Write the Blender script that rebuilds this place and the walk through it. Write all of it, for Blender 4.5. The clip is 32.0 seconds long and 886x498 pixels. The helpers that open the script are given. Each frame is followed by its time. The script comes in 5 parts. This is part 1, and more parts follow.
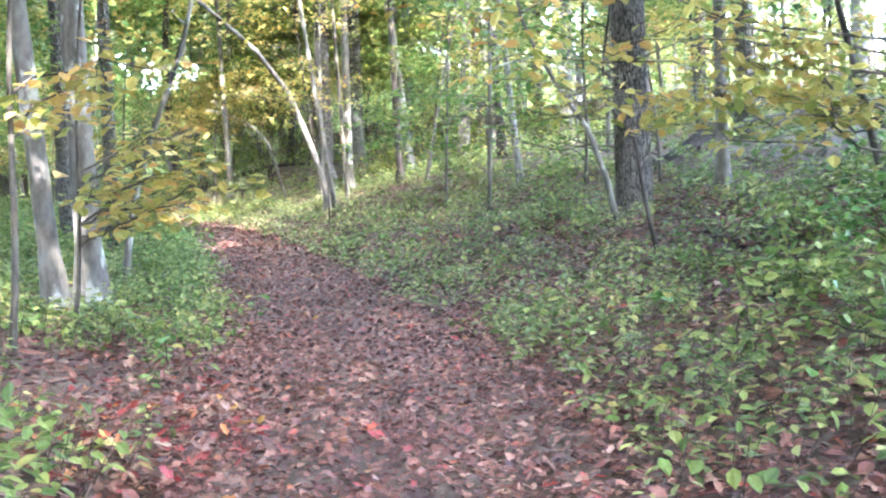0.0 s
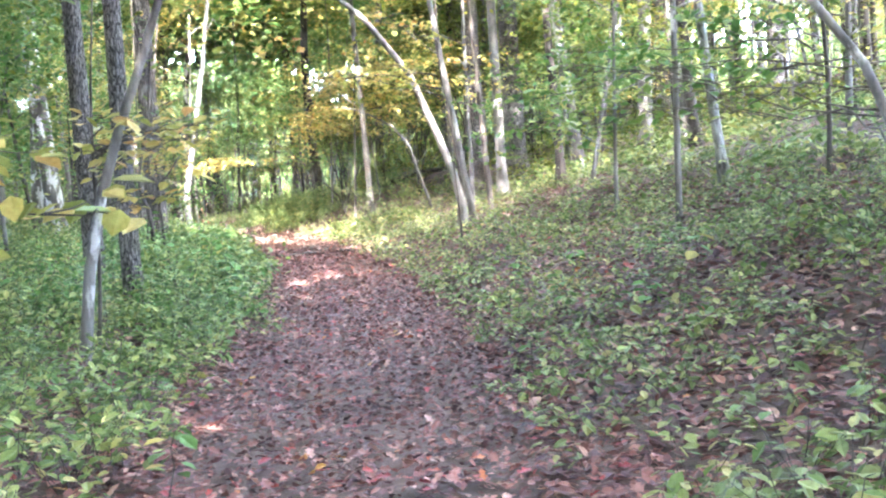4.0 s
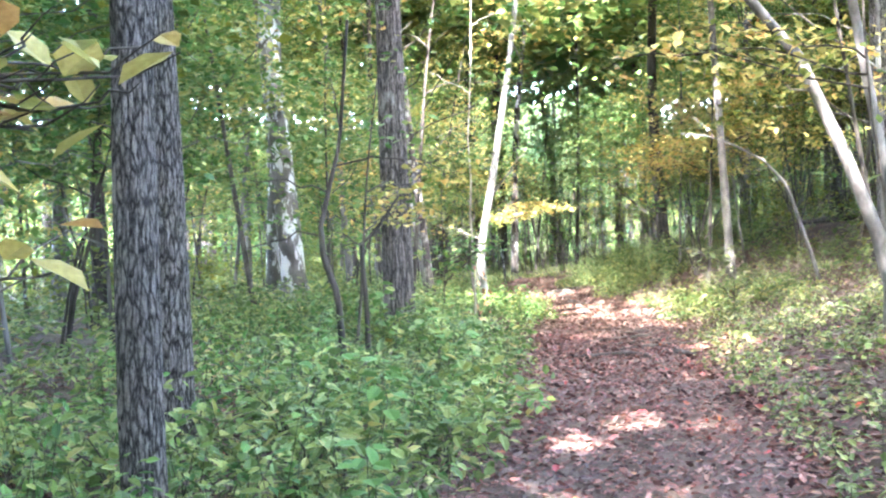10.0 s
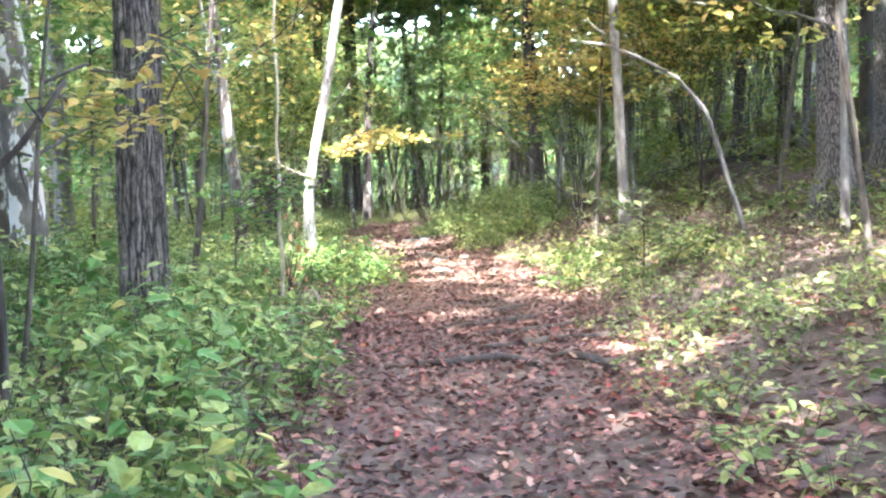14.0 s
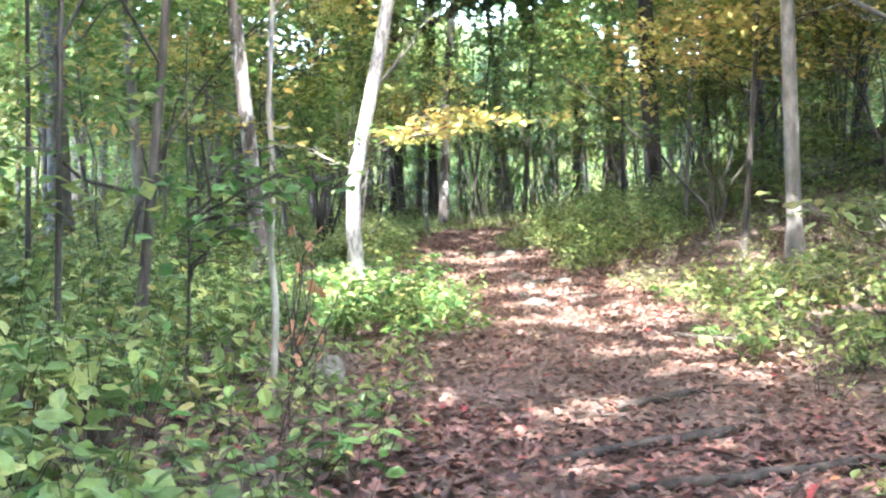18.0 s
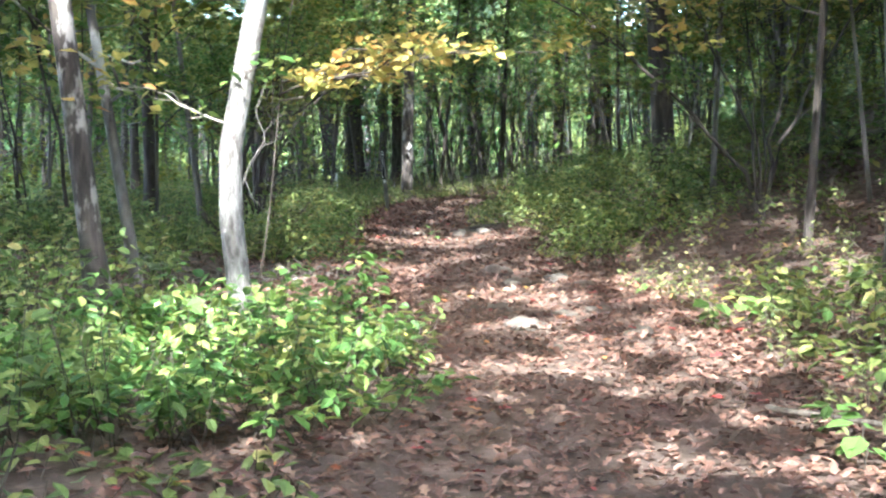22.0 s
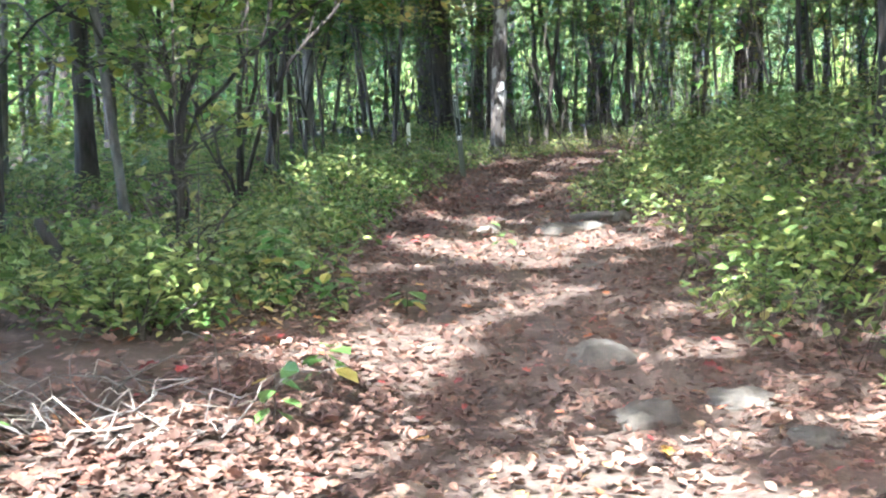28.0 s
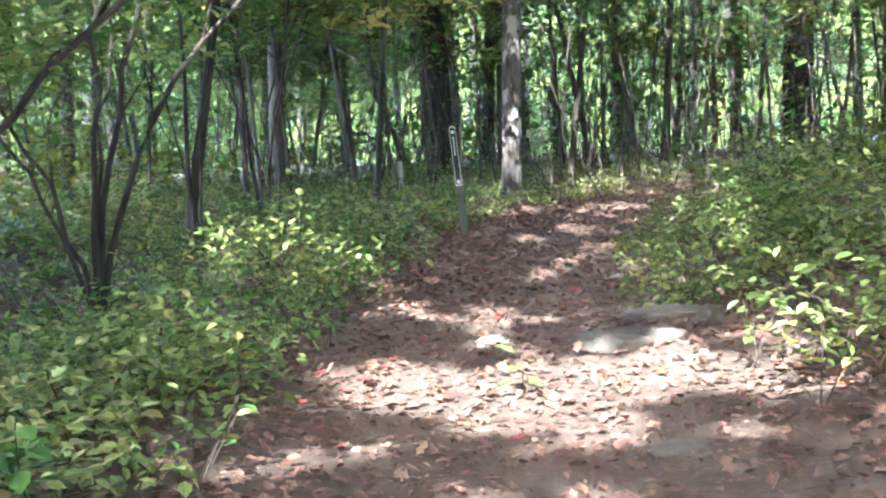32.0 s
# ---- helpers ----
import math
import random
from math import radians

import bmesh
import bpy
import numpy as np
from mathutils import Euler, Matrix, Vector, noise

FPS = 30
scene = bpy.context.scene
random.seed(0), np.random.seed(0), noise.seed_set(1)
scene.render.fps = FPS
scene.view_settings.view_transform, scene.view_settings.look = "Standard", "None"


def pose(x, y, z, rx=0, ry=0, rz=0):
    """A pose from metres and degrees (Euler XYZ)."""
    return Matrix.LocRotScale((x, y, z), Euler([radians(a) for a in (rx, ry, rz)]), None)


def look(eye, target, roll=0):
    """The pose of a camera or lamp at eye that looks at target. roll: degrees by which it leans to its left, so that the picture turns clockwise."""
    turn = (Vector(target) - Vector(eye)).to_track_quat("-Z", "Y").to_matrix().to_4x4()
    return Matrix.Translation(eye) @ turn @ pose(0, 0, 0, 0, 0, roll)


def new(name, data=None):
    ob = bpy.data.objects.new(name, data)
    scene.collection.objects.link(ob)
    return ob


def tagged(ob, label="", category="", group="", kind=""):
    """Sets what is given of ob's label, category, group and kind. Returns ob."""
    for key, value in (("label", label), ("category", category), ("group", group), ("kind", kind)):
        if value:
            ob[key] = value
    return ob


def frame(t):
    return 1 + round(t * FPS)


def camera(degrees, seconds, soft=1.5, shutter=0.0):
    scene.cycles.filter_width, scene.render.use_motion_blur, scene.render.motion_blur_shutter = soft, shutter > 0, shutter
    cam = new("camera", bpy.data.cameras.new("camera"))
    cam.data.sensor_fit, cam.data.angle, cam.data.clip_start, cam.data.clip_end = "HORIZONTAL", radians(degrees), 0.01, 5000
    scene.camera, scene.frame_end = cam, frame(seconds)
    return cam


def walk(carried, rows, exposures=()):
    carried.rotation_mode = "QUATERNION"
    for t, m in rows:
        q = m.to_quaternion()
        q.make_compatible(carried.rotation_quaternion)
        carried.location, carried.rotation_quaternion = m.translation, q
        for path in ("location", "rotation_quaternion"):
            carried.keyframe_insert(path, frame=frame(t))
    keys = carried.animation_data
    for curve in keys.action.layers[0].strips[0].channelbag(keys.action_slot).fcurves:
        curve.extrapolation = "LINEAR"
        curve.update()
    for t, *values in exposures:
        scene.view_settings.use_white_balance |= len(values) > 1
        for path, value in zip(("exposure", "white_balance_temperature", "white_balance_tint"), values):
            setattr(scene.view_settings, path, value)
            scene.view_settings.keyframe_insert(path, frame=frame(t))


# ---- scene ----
cam = camera(40.0, 32.0, soft=2.25)
PATH = [
    (0, -0.000, 0.000, 1.350, 88.00, 2.00, 0.00),
    (0.5, 0.115, 0.795, 1.368, 88.53, 1.57, 1.33),
    (1, 0.167, 1.658, 1.368, 87.62, 1.37, 1.68),
    (1.5, 0.264, 2.495, 1.348, 88.31, 1.49, 2.33),
    (2, 0.292, 3.355, 1.344, 87.21, 2.99, 3.14),
    (2.5, 0.333, 4.147, 1.336, 88.47, 3.68, 4.61),
    (3, 0.360, 4.982, 1.391, 89.26, 1.52, 7.13),
    (3.5, 0.347, 5.698, 1.412, 88.64, 4.36, 8.40),
    (5.5, -0.090, 8.830, 1.548, 89.78, 1.43, 11.48),
    (6, -0.174, 9.514, 1.536, 91.15, 2.11, 11.45),
    (6.5, -0.284, 10.206, 1.607, 91.24, -0.66, 10.98),
    (7, -0.389, 10.855, 1.673, 90.53, -0.38, 9.53),
    (7.5, -0.381, 11.452, 1.741, 90.93, 0.18, 9.32),
    (8, -0.451, 12.085, 1.762, 90.83, 0.46, 9.69),
    (8.5, -0.588, 12.692, 1.762, 91.37, 1.59, 13.94),
    (9, -0.818, 13.391, 1.820, 91.52, 1.93, 22.39),
    (9.5, -1.144, 13.942, 1.858, 91.92, 3.01, 23.58),
    (10, -1.360, 14.455, 1.885, 91.65, 2.16, 25.75),
    (10.5, -1.582, 14.919, 1.855, 91.22, 0.12, 26.87),
    (11, -1.876, 15.450, 1.876, 90.10, -0.74, 26.24),
    (11.5, -2.132, 16.035, 1.939, 89.03, 1.74, 26.41),
    (12, -2.376, 16.665, 1.969, 88.63, 2.51, 23.57),
    (12.5, -2.584, 17.406, 1.949, 88.83, 0.95, 19.79),
    (13, -2.743, 18.117, 1.970, 88.84, -0.54, 19.22),
    (13.5, -2.860, 18.871, 1.987, 88.99, 1.13, 18.53),
    (15.5, -3.690, 21.486, 2.091, 87.17, 1.66, 21.69),
    (16, -3.816, 22.129, 2.097, 88.63, -0.30, 22.99),
    (16.5, -4.108, 22.760, 2.110, 89.35, -4.19, 27.98),
    (17, -4.395, 23.391, 2.101, 90.22, -1.07, 28.01),
    (17.5, -4.698, 23.964, 2.134, 90.17, -1.28, 28.27),
    (18, -5.007, 24.517, 2.144, 88.81, 0.54, 23.14),
    (18.5, -5.248, 25.101, 2.161, 88.50, 0.41, 21.56),
    (19, -5.439, 25.651, 2.172, 87.13, -0.03, 21.15),
    (19.5, -5.586, 26.197, 2.178, 85.78, 1.31, 20.37),
    (20, -5.771, 26.767, 2.222, 85.78, 0.99, 22.62),
    (20.5, -5.997, 27.354, 2.261, 86.63, 1.06, 23.83),
    (21, -6.149, 27.910, 2.302, 87.67, -0.17, 22.19),
    (21.5, -6.381, 28.383, 2.302, 87.79, -1.30, 22.37),
    (22, -6.562, 28.859, 2.319, 86.91, 0.92, 21.98),
    (22.5, -6.730, 29.432, 2.339, 85.42, -0.12, 22.12),
    (23, -6.979, 29.999, 2.401, 83.65, 3.16, 21.99),
    (23.5, -7.099, 30.605, 2.406, 83.57, 0.39, 21.01),
    (24, -7.313, 31.196, 2.411, 83.74, -0.11, 22.88),
    (24.5, -7.471, 31.766, 2.442, 82.77, 1.96, 24.15),
    (25, -7.610, 32.340, 2.480, 84.15, -0.31, 24.51),
    (25.5, -7.785, 32.899, 2.500, 84.11, 1.38, 24.02),
    (27.5, -8.568, 35.108, 2.531, 83.17, 0.14, 28.09),
    (28, -8.826, 35.611, 2.558, 84.21, 1.31, 27.94),
    (28.5, -9.042, 36.233, 2.560, 85.14, -0.34, 27.36),
    (29, -9.312, 36.782, 2.553, 86.05, 1.53, 29.69),
    (29.5, -9.567, 37.294, 2.578, 86.90, 1.41, 29.22),
    (30, -9.791, 37.838, 2.581, 85.83, 0.01, 30.72),
    (30.5, -10.037, 38.340, 2.602, 84.46, -0.82, 29.67),
    (31, -10.260, 38.872, 2.621, 84.92, 1.30, 29.32),
    (31.5, -10.508, 39.319, 2.635, 86.61, -1.63, 30.02),
    (32, -10.751, 39.766, 2.654, 85.70, 2.36, 28.69),
]
EXPOSURES = [(0.0, 7.0, 6000, 12), (3.0, 7.1, 6000, 17), (6.0, 7.05, 5850, 19), (9.0, 6.95, 5800, 17), (13.0, 6.7, 5800, 15), (16.0, 6.45, 5800, 14), (18.0, 6.35, 5750, 12), (20.0, 5.85, 5650, 11), (22.0, 5.65, 5600, 9), (24.0, 5.3, 5600, 9), (28.0, 6.0, 5450, 9), (29.0, 6.4, 5500, 7), (30.0, 6.3, 5500, 8), (32.0, 6.2, 5550, 10)]
walk(cam, [(t, pose(x, y, z, rx, ry, rz)) for t, x, y, z, rx, ry, rz in PATH], EXPOSURES)

# ---- sky and sun ----
SUN_EL = radians(44)
SUN_DIR = Vector((0.215 * math.cos(SUN_EL), -0.977 * math.cos(SUN_EL), math.sin(SUN_EL))).normalized()
world = bpy.data.worlds.new("world")
scene.world = world
world.use_nodes = True
wn = world.node_tree.nodes
sky = wn.new("ShaderNodeTexSky")
sky.sky_type, sky.sun_disc = "NISHITA", False
sky.sun_elevation, sky.sun_rotation = SUN_EL, math.atan2(SUN_DIR.x, SUN_DIR.y)
sky.dust_density, sky.air_density = 2.5, 1.0
wn["Background"].inputs["Strength"].default_value = 0.15
world.node_tree.links.new(sky.outputs[0], wn["Background"].inputs["Color"])
sun = new("sun", bpy.data.lights.new("sun", "SUN"))
sun.data.energy, sun.data.angle, sun.data.color = 0.78, radians(0.55), (1.0, 0.95, 0.86)
sun.matrix_world = look(SUN_DIR * 60, (0, 0, 0))

rng = np.random.default_rng(7)

# ---- materials ----
def base_material(name, rough=0.8):
    m = bpy.data.materials.new(name)
    m.use_nodes = True
    nt = m.node_tree
    b = nt.nodes["Principled BSDF"]
    b.inputs["Roughness"].default_value = rough
    b.inputs["Specular IOR Level"].default_value = 0.3
    return m, nt, b


def ramp(nt, fac, stops, interp="LINEAR"):
    r = nt.nodes.new("ShaderNodeValToRGB")
    r.color_ramp.interpolation = interp
    el = r.color_ramp.elements
    while len(el) < len(stops):
        el.new(0.5)
    for e, (p, c) in zip(el, stops):
        e.position, e.color = p, (*c, 1)
    nt.links.new(fac, r.inputs[0])
    return r.outputs[0]


def noise_tex(nt, scale, detail=6, rough=0.6, stretch=None, coord="Object"):
    tc = nt.nodes.new("ShaderNodeTexCoord")
    n = nt.nodes.new("ShaderNodeTexNoise")
    n.inputs["Scale"].default_value, n.inputs["Detail"].default_value, n.inputs["Roughness"].default_value = scale, detail, rough
    src = tc.outputs[coord]
    if stretch:
        mp = nt.nodes.new("ShaderNodeMapping")
        mp.inputs["Scale"].default_value = stretch
        nt.links.new(src, mp.inputs[0])
        src = mp.outputs[0]
    nt.links.new(src, n.inputs["Vector"])
    return n.outputs[0]


def mix(nt, a, b, fac, kind="MIX"):
    m = nt.nodes.new("ShaderNodeMix")
    m.data_type, m.blend_type = "RGBA", kind
    for sock, v in ((m.inputs[0], fac), (m.inputs[6], a), (m.inputs[7], b)):
        if isinstance(v, (int, float)):
            sock.default_value = v
        elif isinstance(v, tuple):
            sock.default_value = (*v, 1)
        else:
            nt.links.new(v, sock)
    return m.outputs[2]


def bump(nt, b, height, strength, dist):
    n = nt.nodes.new("ShaderNodeBump")
    n.inputs["Strength"].default_value, n.inputs["Distance"].default_value = strength, dist
    nt.links.new(height, n.inputs["Height"])
    nt.links.new(n.outputs[0], b.inputs["Normal"])


def leaf_material(name, stops, translucent=0.35, rough=0.45):
    """Leaf blades: each one takes its own colour, with blotches over groups of them."""
    m, nt, b = base_material(name, rough)
    geo = nt.nodes.new("ShaderNodeNewGeometry")
    n = noise_tex(nt, 0.55, 2)
    mx = nt.nodes.new("ShaderNodeMath")
    mx.operation = "MULTIPLY_ADD"
    nt.links.new(n, mx.inputs[0])
    mx.inputs[1].default_value = 0.7
    ad = nt.nodes.new("ShaderNodeMath")
    ad.operation = "MULTIPLY_ADD"
    nt.links.new(geo.outputs["Random Per Island"], ad.inputs[0])
    ad.inputs[1].default_value, ad.inputs[2].default_value = 0.75, -0.22
    nt.links.new(ad.outputs[0], mx.inputs[2])
    col = ramp(nt, mx.outputs[0], stops)
    col = mix(nt, col, ramp(nt, noise_tex(nt, 45, 3), [(0.3, (0.62, 0.58, 0.5)), (0.7, (1.0, 1.0, 1.0))]), 0.8, "MULTIPLY")
    nt.links.new(col, b.inputs["Base Color"])
    if translucent:
        tr = nt.nodes.new("ShaderNodeBsdfTranslucent")
        nt.links.new(col, tr.inputs["Color"])
        ms = nt.nodes.new("ShaderNodeMixShader")
        ms.inputs[0].default_value = translucent
        nt.links.new(b.outputs[0], ms.inputs[1])
        nt.links.new(tr.outputs[0], ms.inputs[2])
        nt.links.new(ms.outputs[0], nt.nodes["Material Output"].inputs[0])
    return m


def bark_material(name, dark, light, scale=9, stretch=(1, 1, 0.16), depth=0.03, patch=None, patch_at=(0.55, 0.62), patch_scale=3.0):
    m, nt, b = base_material(name, 0.9)
    f = noise_tex(nt, scale, 8, 0.65, stretch)
    col = ramp(nt, f, [(0.38, dark), (0.62, light)])
    col = mix(nt, col, ramp(nt, noise_tex(nt, 1.3, 3), [(0.3, (0.6, 0.6, 0.6)), (0.75, (1.15, 1.12, 1.05))]), 0.8, "MULTIPLY")
    if patch:
        w = ramp(nt, noise_tex(nt, patch_scale, 6, 0.6, (1, 1, 0.45)), [(patch_at[0], (0, 0, 0)), (patch_at[1], (1, 1, 1))])
        col = mix(nt, col, patch, w)
    nt.links.new(col, b.inputs["Base Color"])
    bump(nt, b, f, 0.9, depth)
    return m


def plated_bark(name, furrow, ridge, scale=30, stretch=0.2, depth=0.02, patch=None, patch_at=(0.6, 0.66)):
    """Bark broken into long plates between dark furrows."""
    m, nt, b = base_material(name, 0.92)
    tc, mp, vo = nt.nodes.new("ShaderNodeTexCoord"), nt.nodes.new("ShaderNodeMapping"), nt.nodes.new("ShaderNodeTexVoronoi")
    warp = noise_tex(nt, 6, 3)
    ad = nt.nodes.new("ShaderNodeMix")
    ad.data_type, ad.blend_type = "RGBA", "ADD"
    ad.inputs[0].default_value = 0.035
    nt.links.new(tc.outputs["Object"], ad.inputs[6])
    nt.links.new(warp, ad.inputs[7])
    nt.links.new(ad.outputs[2], mp.inputs[0])
    mp.inputs["Scale"].default_value = (1, 1, stretch)
    nt.links.new(mp.outputs[0], vo.inputs["Vector"])
    vo.feature = "DISTANCE_TO_EDGE"
    vo.inputs["Scale"].default_value = scale
    f = noise_tex(nt, scale * 2.2, 6, 0.7, (1, 1, 0.35))
    rough_edge = mix(nt, vo.outputs["Distance"], f, 0.3)
    edge = ramp(nt, rough_edge, [(0.15, (0, 0, 0)), (0.3, (1, 1, 1))])
    tone = ramp(nt, f, [(0.35, tuple(0.45 * c for c in ridge)), (0.62, tuple(1.6 * c for c in ridge))])
    col = mix(nt, furrow, tone, edge)
    col = mix(nt, col, ramp(nt, noise_tex(nt, 1.3, 3), [(0.3, (0.65, 0.65, 0.65)), (0.75, (1.15, 1.12, 1.05))]), 0.8, "MULTIPLY")
    if patch:
        w = ramp(nt, noise_tex(nt, 2.5, 6, 0.6, (1, 1, 0.45)), [(patch_at[0], (0, 0, 0)), (patch_at[1], (1, 1, 1))])
        col = mix(nt, col, patch, w)
    nt.links.new(col, b.inputs["Base Color"])
    bump(nt, b, mix(nt, edge, f, 0.35), 1.0, depth)
    return m


GREEN = leaf_material("undergrowth_leaf", [(0.0, (0.055, 0.085, 0.03)), (0.3, (0.115, 0.178, 0.05)), (0.58, (0.2, 0.262, 0.075)), (0.8, (0.33, 0.36, 0.115)), (0.92, (0.47, 0.39, 0.15)), (1.0, (0.32, 0.18, 0.085))])
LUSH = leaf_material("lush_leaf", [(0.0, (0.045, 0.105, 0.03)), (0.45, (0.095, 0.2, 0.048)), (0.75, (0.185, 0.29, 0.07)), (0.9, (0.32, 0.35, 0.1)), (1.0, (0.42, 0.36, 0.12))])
DULL = leaf_material("low_plant_leaf", [(0.0, (0.13, 0.075, 0.055)), (0.18, (0.105, 0.135, 0.055)), (0.46, (0.185, 0.235, 0.085)), (0.74, (0.285, 0.315, 0.115)), (0.9, (0.4, 0.35, 0.15)), (1.0, (0.31, 0.16, 0.1))])
CROWN = leaf_material("crown_leaf", [(0.0, (0.045, 0.1, 0.022)), (0.35, (0.085, 0.165, 0.036)), (0.62, (0.18, 0.235, 0.065)), (0.85, (0.33, 0.33, 0.1)), (1.0, (0.46, 0.37, 0.12))], 0.5)
OLIVE = leaf_material("olive_leaf", [(0.0, (0.04, 0.06, 0.01)), (0.4, (0.09, 0.12, 0.02)), (0.8, (0.2, 0.2, 0.03)), (1.0, (0.36, 0.3, 0.06))], 0.45)
YELLOW = leaf_material("yellow_leaf", [(0.0, (0.12, 0.2, 0.04)), (0.3, (0.36, 0.34, 0.09)), (0.65, (0.55, 0.42, 0.13)), (0.9, (0.52, 0.28, 0.09)), (1.0, (0.35, 0.14, 0.05))], 0.45)
LITTER = leaf_material("fallen_leaf", [(0.0, (0.026, 0.014, 0.014)), (0.3, (0.075, 0.034, 0.032)), (0.55, (0.16, 0.066, 0.052)), (0.76, (0.232, 0.105, 0.08)), (0.9, (0.4, 0.245, 0.195)), (0.955, (0.36, 0.035, 0.03)), (1.0, (0.46, 0.25, 0.06))], 0.0, 0.6)
BROWN_LITTER = leaf_material("dry_fallen_leaf", [(0.0, (0.045, 0.027, 0.02)), (0.3, (0.095, 0.052, 0.04)), (0.6, (0.17, 0.094, 0.069)), (0.84, (0.225, 0.13, 0.098)), (0.94, (0.31, 0.22, 0.165)), (1.0, (0.44, 0.26, 0.065))], 0.0, 0.6)
RED_LITTER = leaf_material("red_fallen_leaf", [(0.0, (0.13, 0.016, 0.018)), (0.5, (0.3, 0.04, 0.04)), (0.8, (0.38, 0.14, 0.05)), (1.0, (0.5, 0.32, 0.07))], 0.0, 0.5)

OAK = plated_bark("oak_bark", (0.016, 0.013, 0.012), (0.15, 0.135, 0.122), 34, 0.2, 0.03)
DARK = bark_material("dark_bark", (0.02, 0.016, 0.014), (0.075, 0.062, 0.052), 12, (1, 1, 0.2), 0.03)
GREY = bark_material("grey_bark", (0.07, 0.063, 0.056), (0.17, 0.158, 0.145), 7, (1, 1, 0.5), 0.012)
PALE = bark_material("pale_bark", (0.075, 0.066, 0.06), (0.18, 0.168, 0.152), 8, (1, 1, 0.4), 0.015, (0.36, 0.345, 0.32), (0.53, 0.57), 2.2)
SYCAMORE = bark_material("flaking_bark", (0.07, 0.062, 0.05), (0.17, 0.158, 0.138), 6, (1, 1, 0.4), 0.02, (0.46, 0.445, 0.42), (0.52, 0.55), 5)
SHAGGY = plated_bark("shaggy_bark", (0.022, 0.018, 0.015), (0.13, 0.112, 0.1), 24, 0.09, 0.04, (0.24, 0.225, 0.205), (0.58, 0.63))
BIRCH = bark_material("birch_bark", (0.1, 0.094, 0.085), (0.31, 0.302, 0.285), 26, (1, 1, 0.3), 0.025, (0.1, 0.09, 0.08), (0.58, 0.64), 20)
MOTTLED = bark_material("mottled_bark", (0.022, 0.018, 0.016), (0.085, 0.072, 0.062), 12, (1, 1, 0.2), 0.02, (0.23, 0.215, 0.195), (0.52, 0.58), 5)
TWIG = bark_material("twig_bark", (0.035, 0.028, 0.022), (0.1, 0.085, 0.07), 20, (1, 1, 0.3), 0.004)
DRY = bark_material("dry_wood", (0.2, 0.17, 0.14), (0.48, 0.43, 0.37), 14, (1, 1, 0.25), 0.006)
ROOT = bark_material("root_bark", (0.018, 0.014, 0.012), (0.07, 0.056, 0.046), 16, (1, 1, 1), 0.01)


def soil_material():
    m, nt, b = base_material("forest_soil", 0.95)
    big, mid, fine = noise_tex(nt, 0.5, 4), noise_tex(nt, 5, 6, 0.7), noise_tex(nt, 55, 5, 0.7)
    col = ramp(nt, mid, [(0.3, (0.05, 0.038, 0.032)), (0.55, (0.115, 0.088, 0.074)), (0.75, (0.21, 0.168, 0.143))])
    col = mix(nt, col, ramp(nt, big, [(0.35, (0.75, 0.7, 0.65)), (0.65, (1.2, 1.15, 1.1))]), 0.8, "MULTIPLY")
    col = mix(nt, col, ramp(nt, fine, [(0.3, (0.55, 0.5, 0.45)), (0.7, (1.25, 1.2, 1.15))]), 0.8, "MULTIPLY")
    nt.links.new(col, b.inputs["Base Color"])
    bump(nt, b, fine, 0.8, 0.02)
    return m


def rock_material(name, light):
    m, nt, b = base_material(name, 0.85)
    a, c = noise_tex(nt, 7, 8, 0.7), noise_tex(nt, 40, 6, 0.7)
    col = ramp(nt, a, [(p, tuple(light * c for c in rgb)) for p, rgb in ((0.3, (0.05, 0.042, 0.035)), (0.55, (0.095, 0.081, 0.068)), (0.75, (0.15, 0.13, 0.11)))])
    col = mix(nt, col, ramp(nt, c, [(0.3, (0.7, 0.7, 0.68)), (0.7, (1.15, 1.15, 1.12))]), 0.9, "MULTIPLY")
    nt.links.new(col, b.inputs["Base Color"])
    bump(nt, b, c, 0.7, 0.015)
    return m


def plain_material(name, col, rough=0.5):
    m, nt, b = base_material(name, rough)
    c = mix(nt, col, ramp(nt, noise_tex(nt, 25, 5), [(0.3, (0.75, 0.75, 0.72)), (0.7, (1.05, 1.05, 1.05))]), 0.8, "MULTIPLY")
    nt.links.new(c, b.inputs["Base Color"])
    return m


SOIL, ROCK = soil_material(), rock_material("rock", 1.15)
PALE_ROCK = rock_material("pale_rock", 2.1)

# ---- plan of the trail: x, y, height along its middle ----
TRAIL = np.array([(-0.1, -60, -0.3), (-0.1, -6, 0.0), (-0.12, 0, 0.08), (-0.1, 4, 0.13), (-0.2, 7, 0.18), (-0.6, 10, 0.24), (-1.25, 13, 0.3), (-2.05, 16.5, 0.4),
                  (-2.9, 19.5, 0.54), (-3.7, 22.5, 0.7), (-4.85, 25.5, 0.9), (-5.75, 28, 1.02), (-6.9, 31, 1.07), (-8.1, 34, 1.12), (-9.2, 37, 1.22),
                  (-10.6, 40, 1.31), (-12.2, 43, 1.4), (-13.8, 46.5, 1.56), (-15.6, 51, 1.72), (-16.1, 54, 1.86), (-15.3, 57, 1.98), (-12, 60.5, 2.2), (0, 66, 2.6), (40, 80, 3.0), (140, 110, 3.0)])


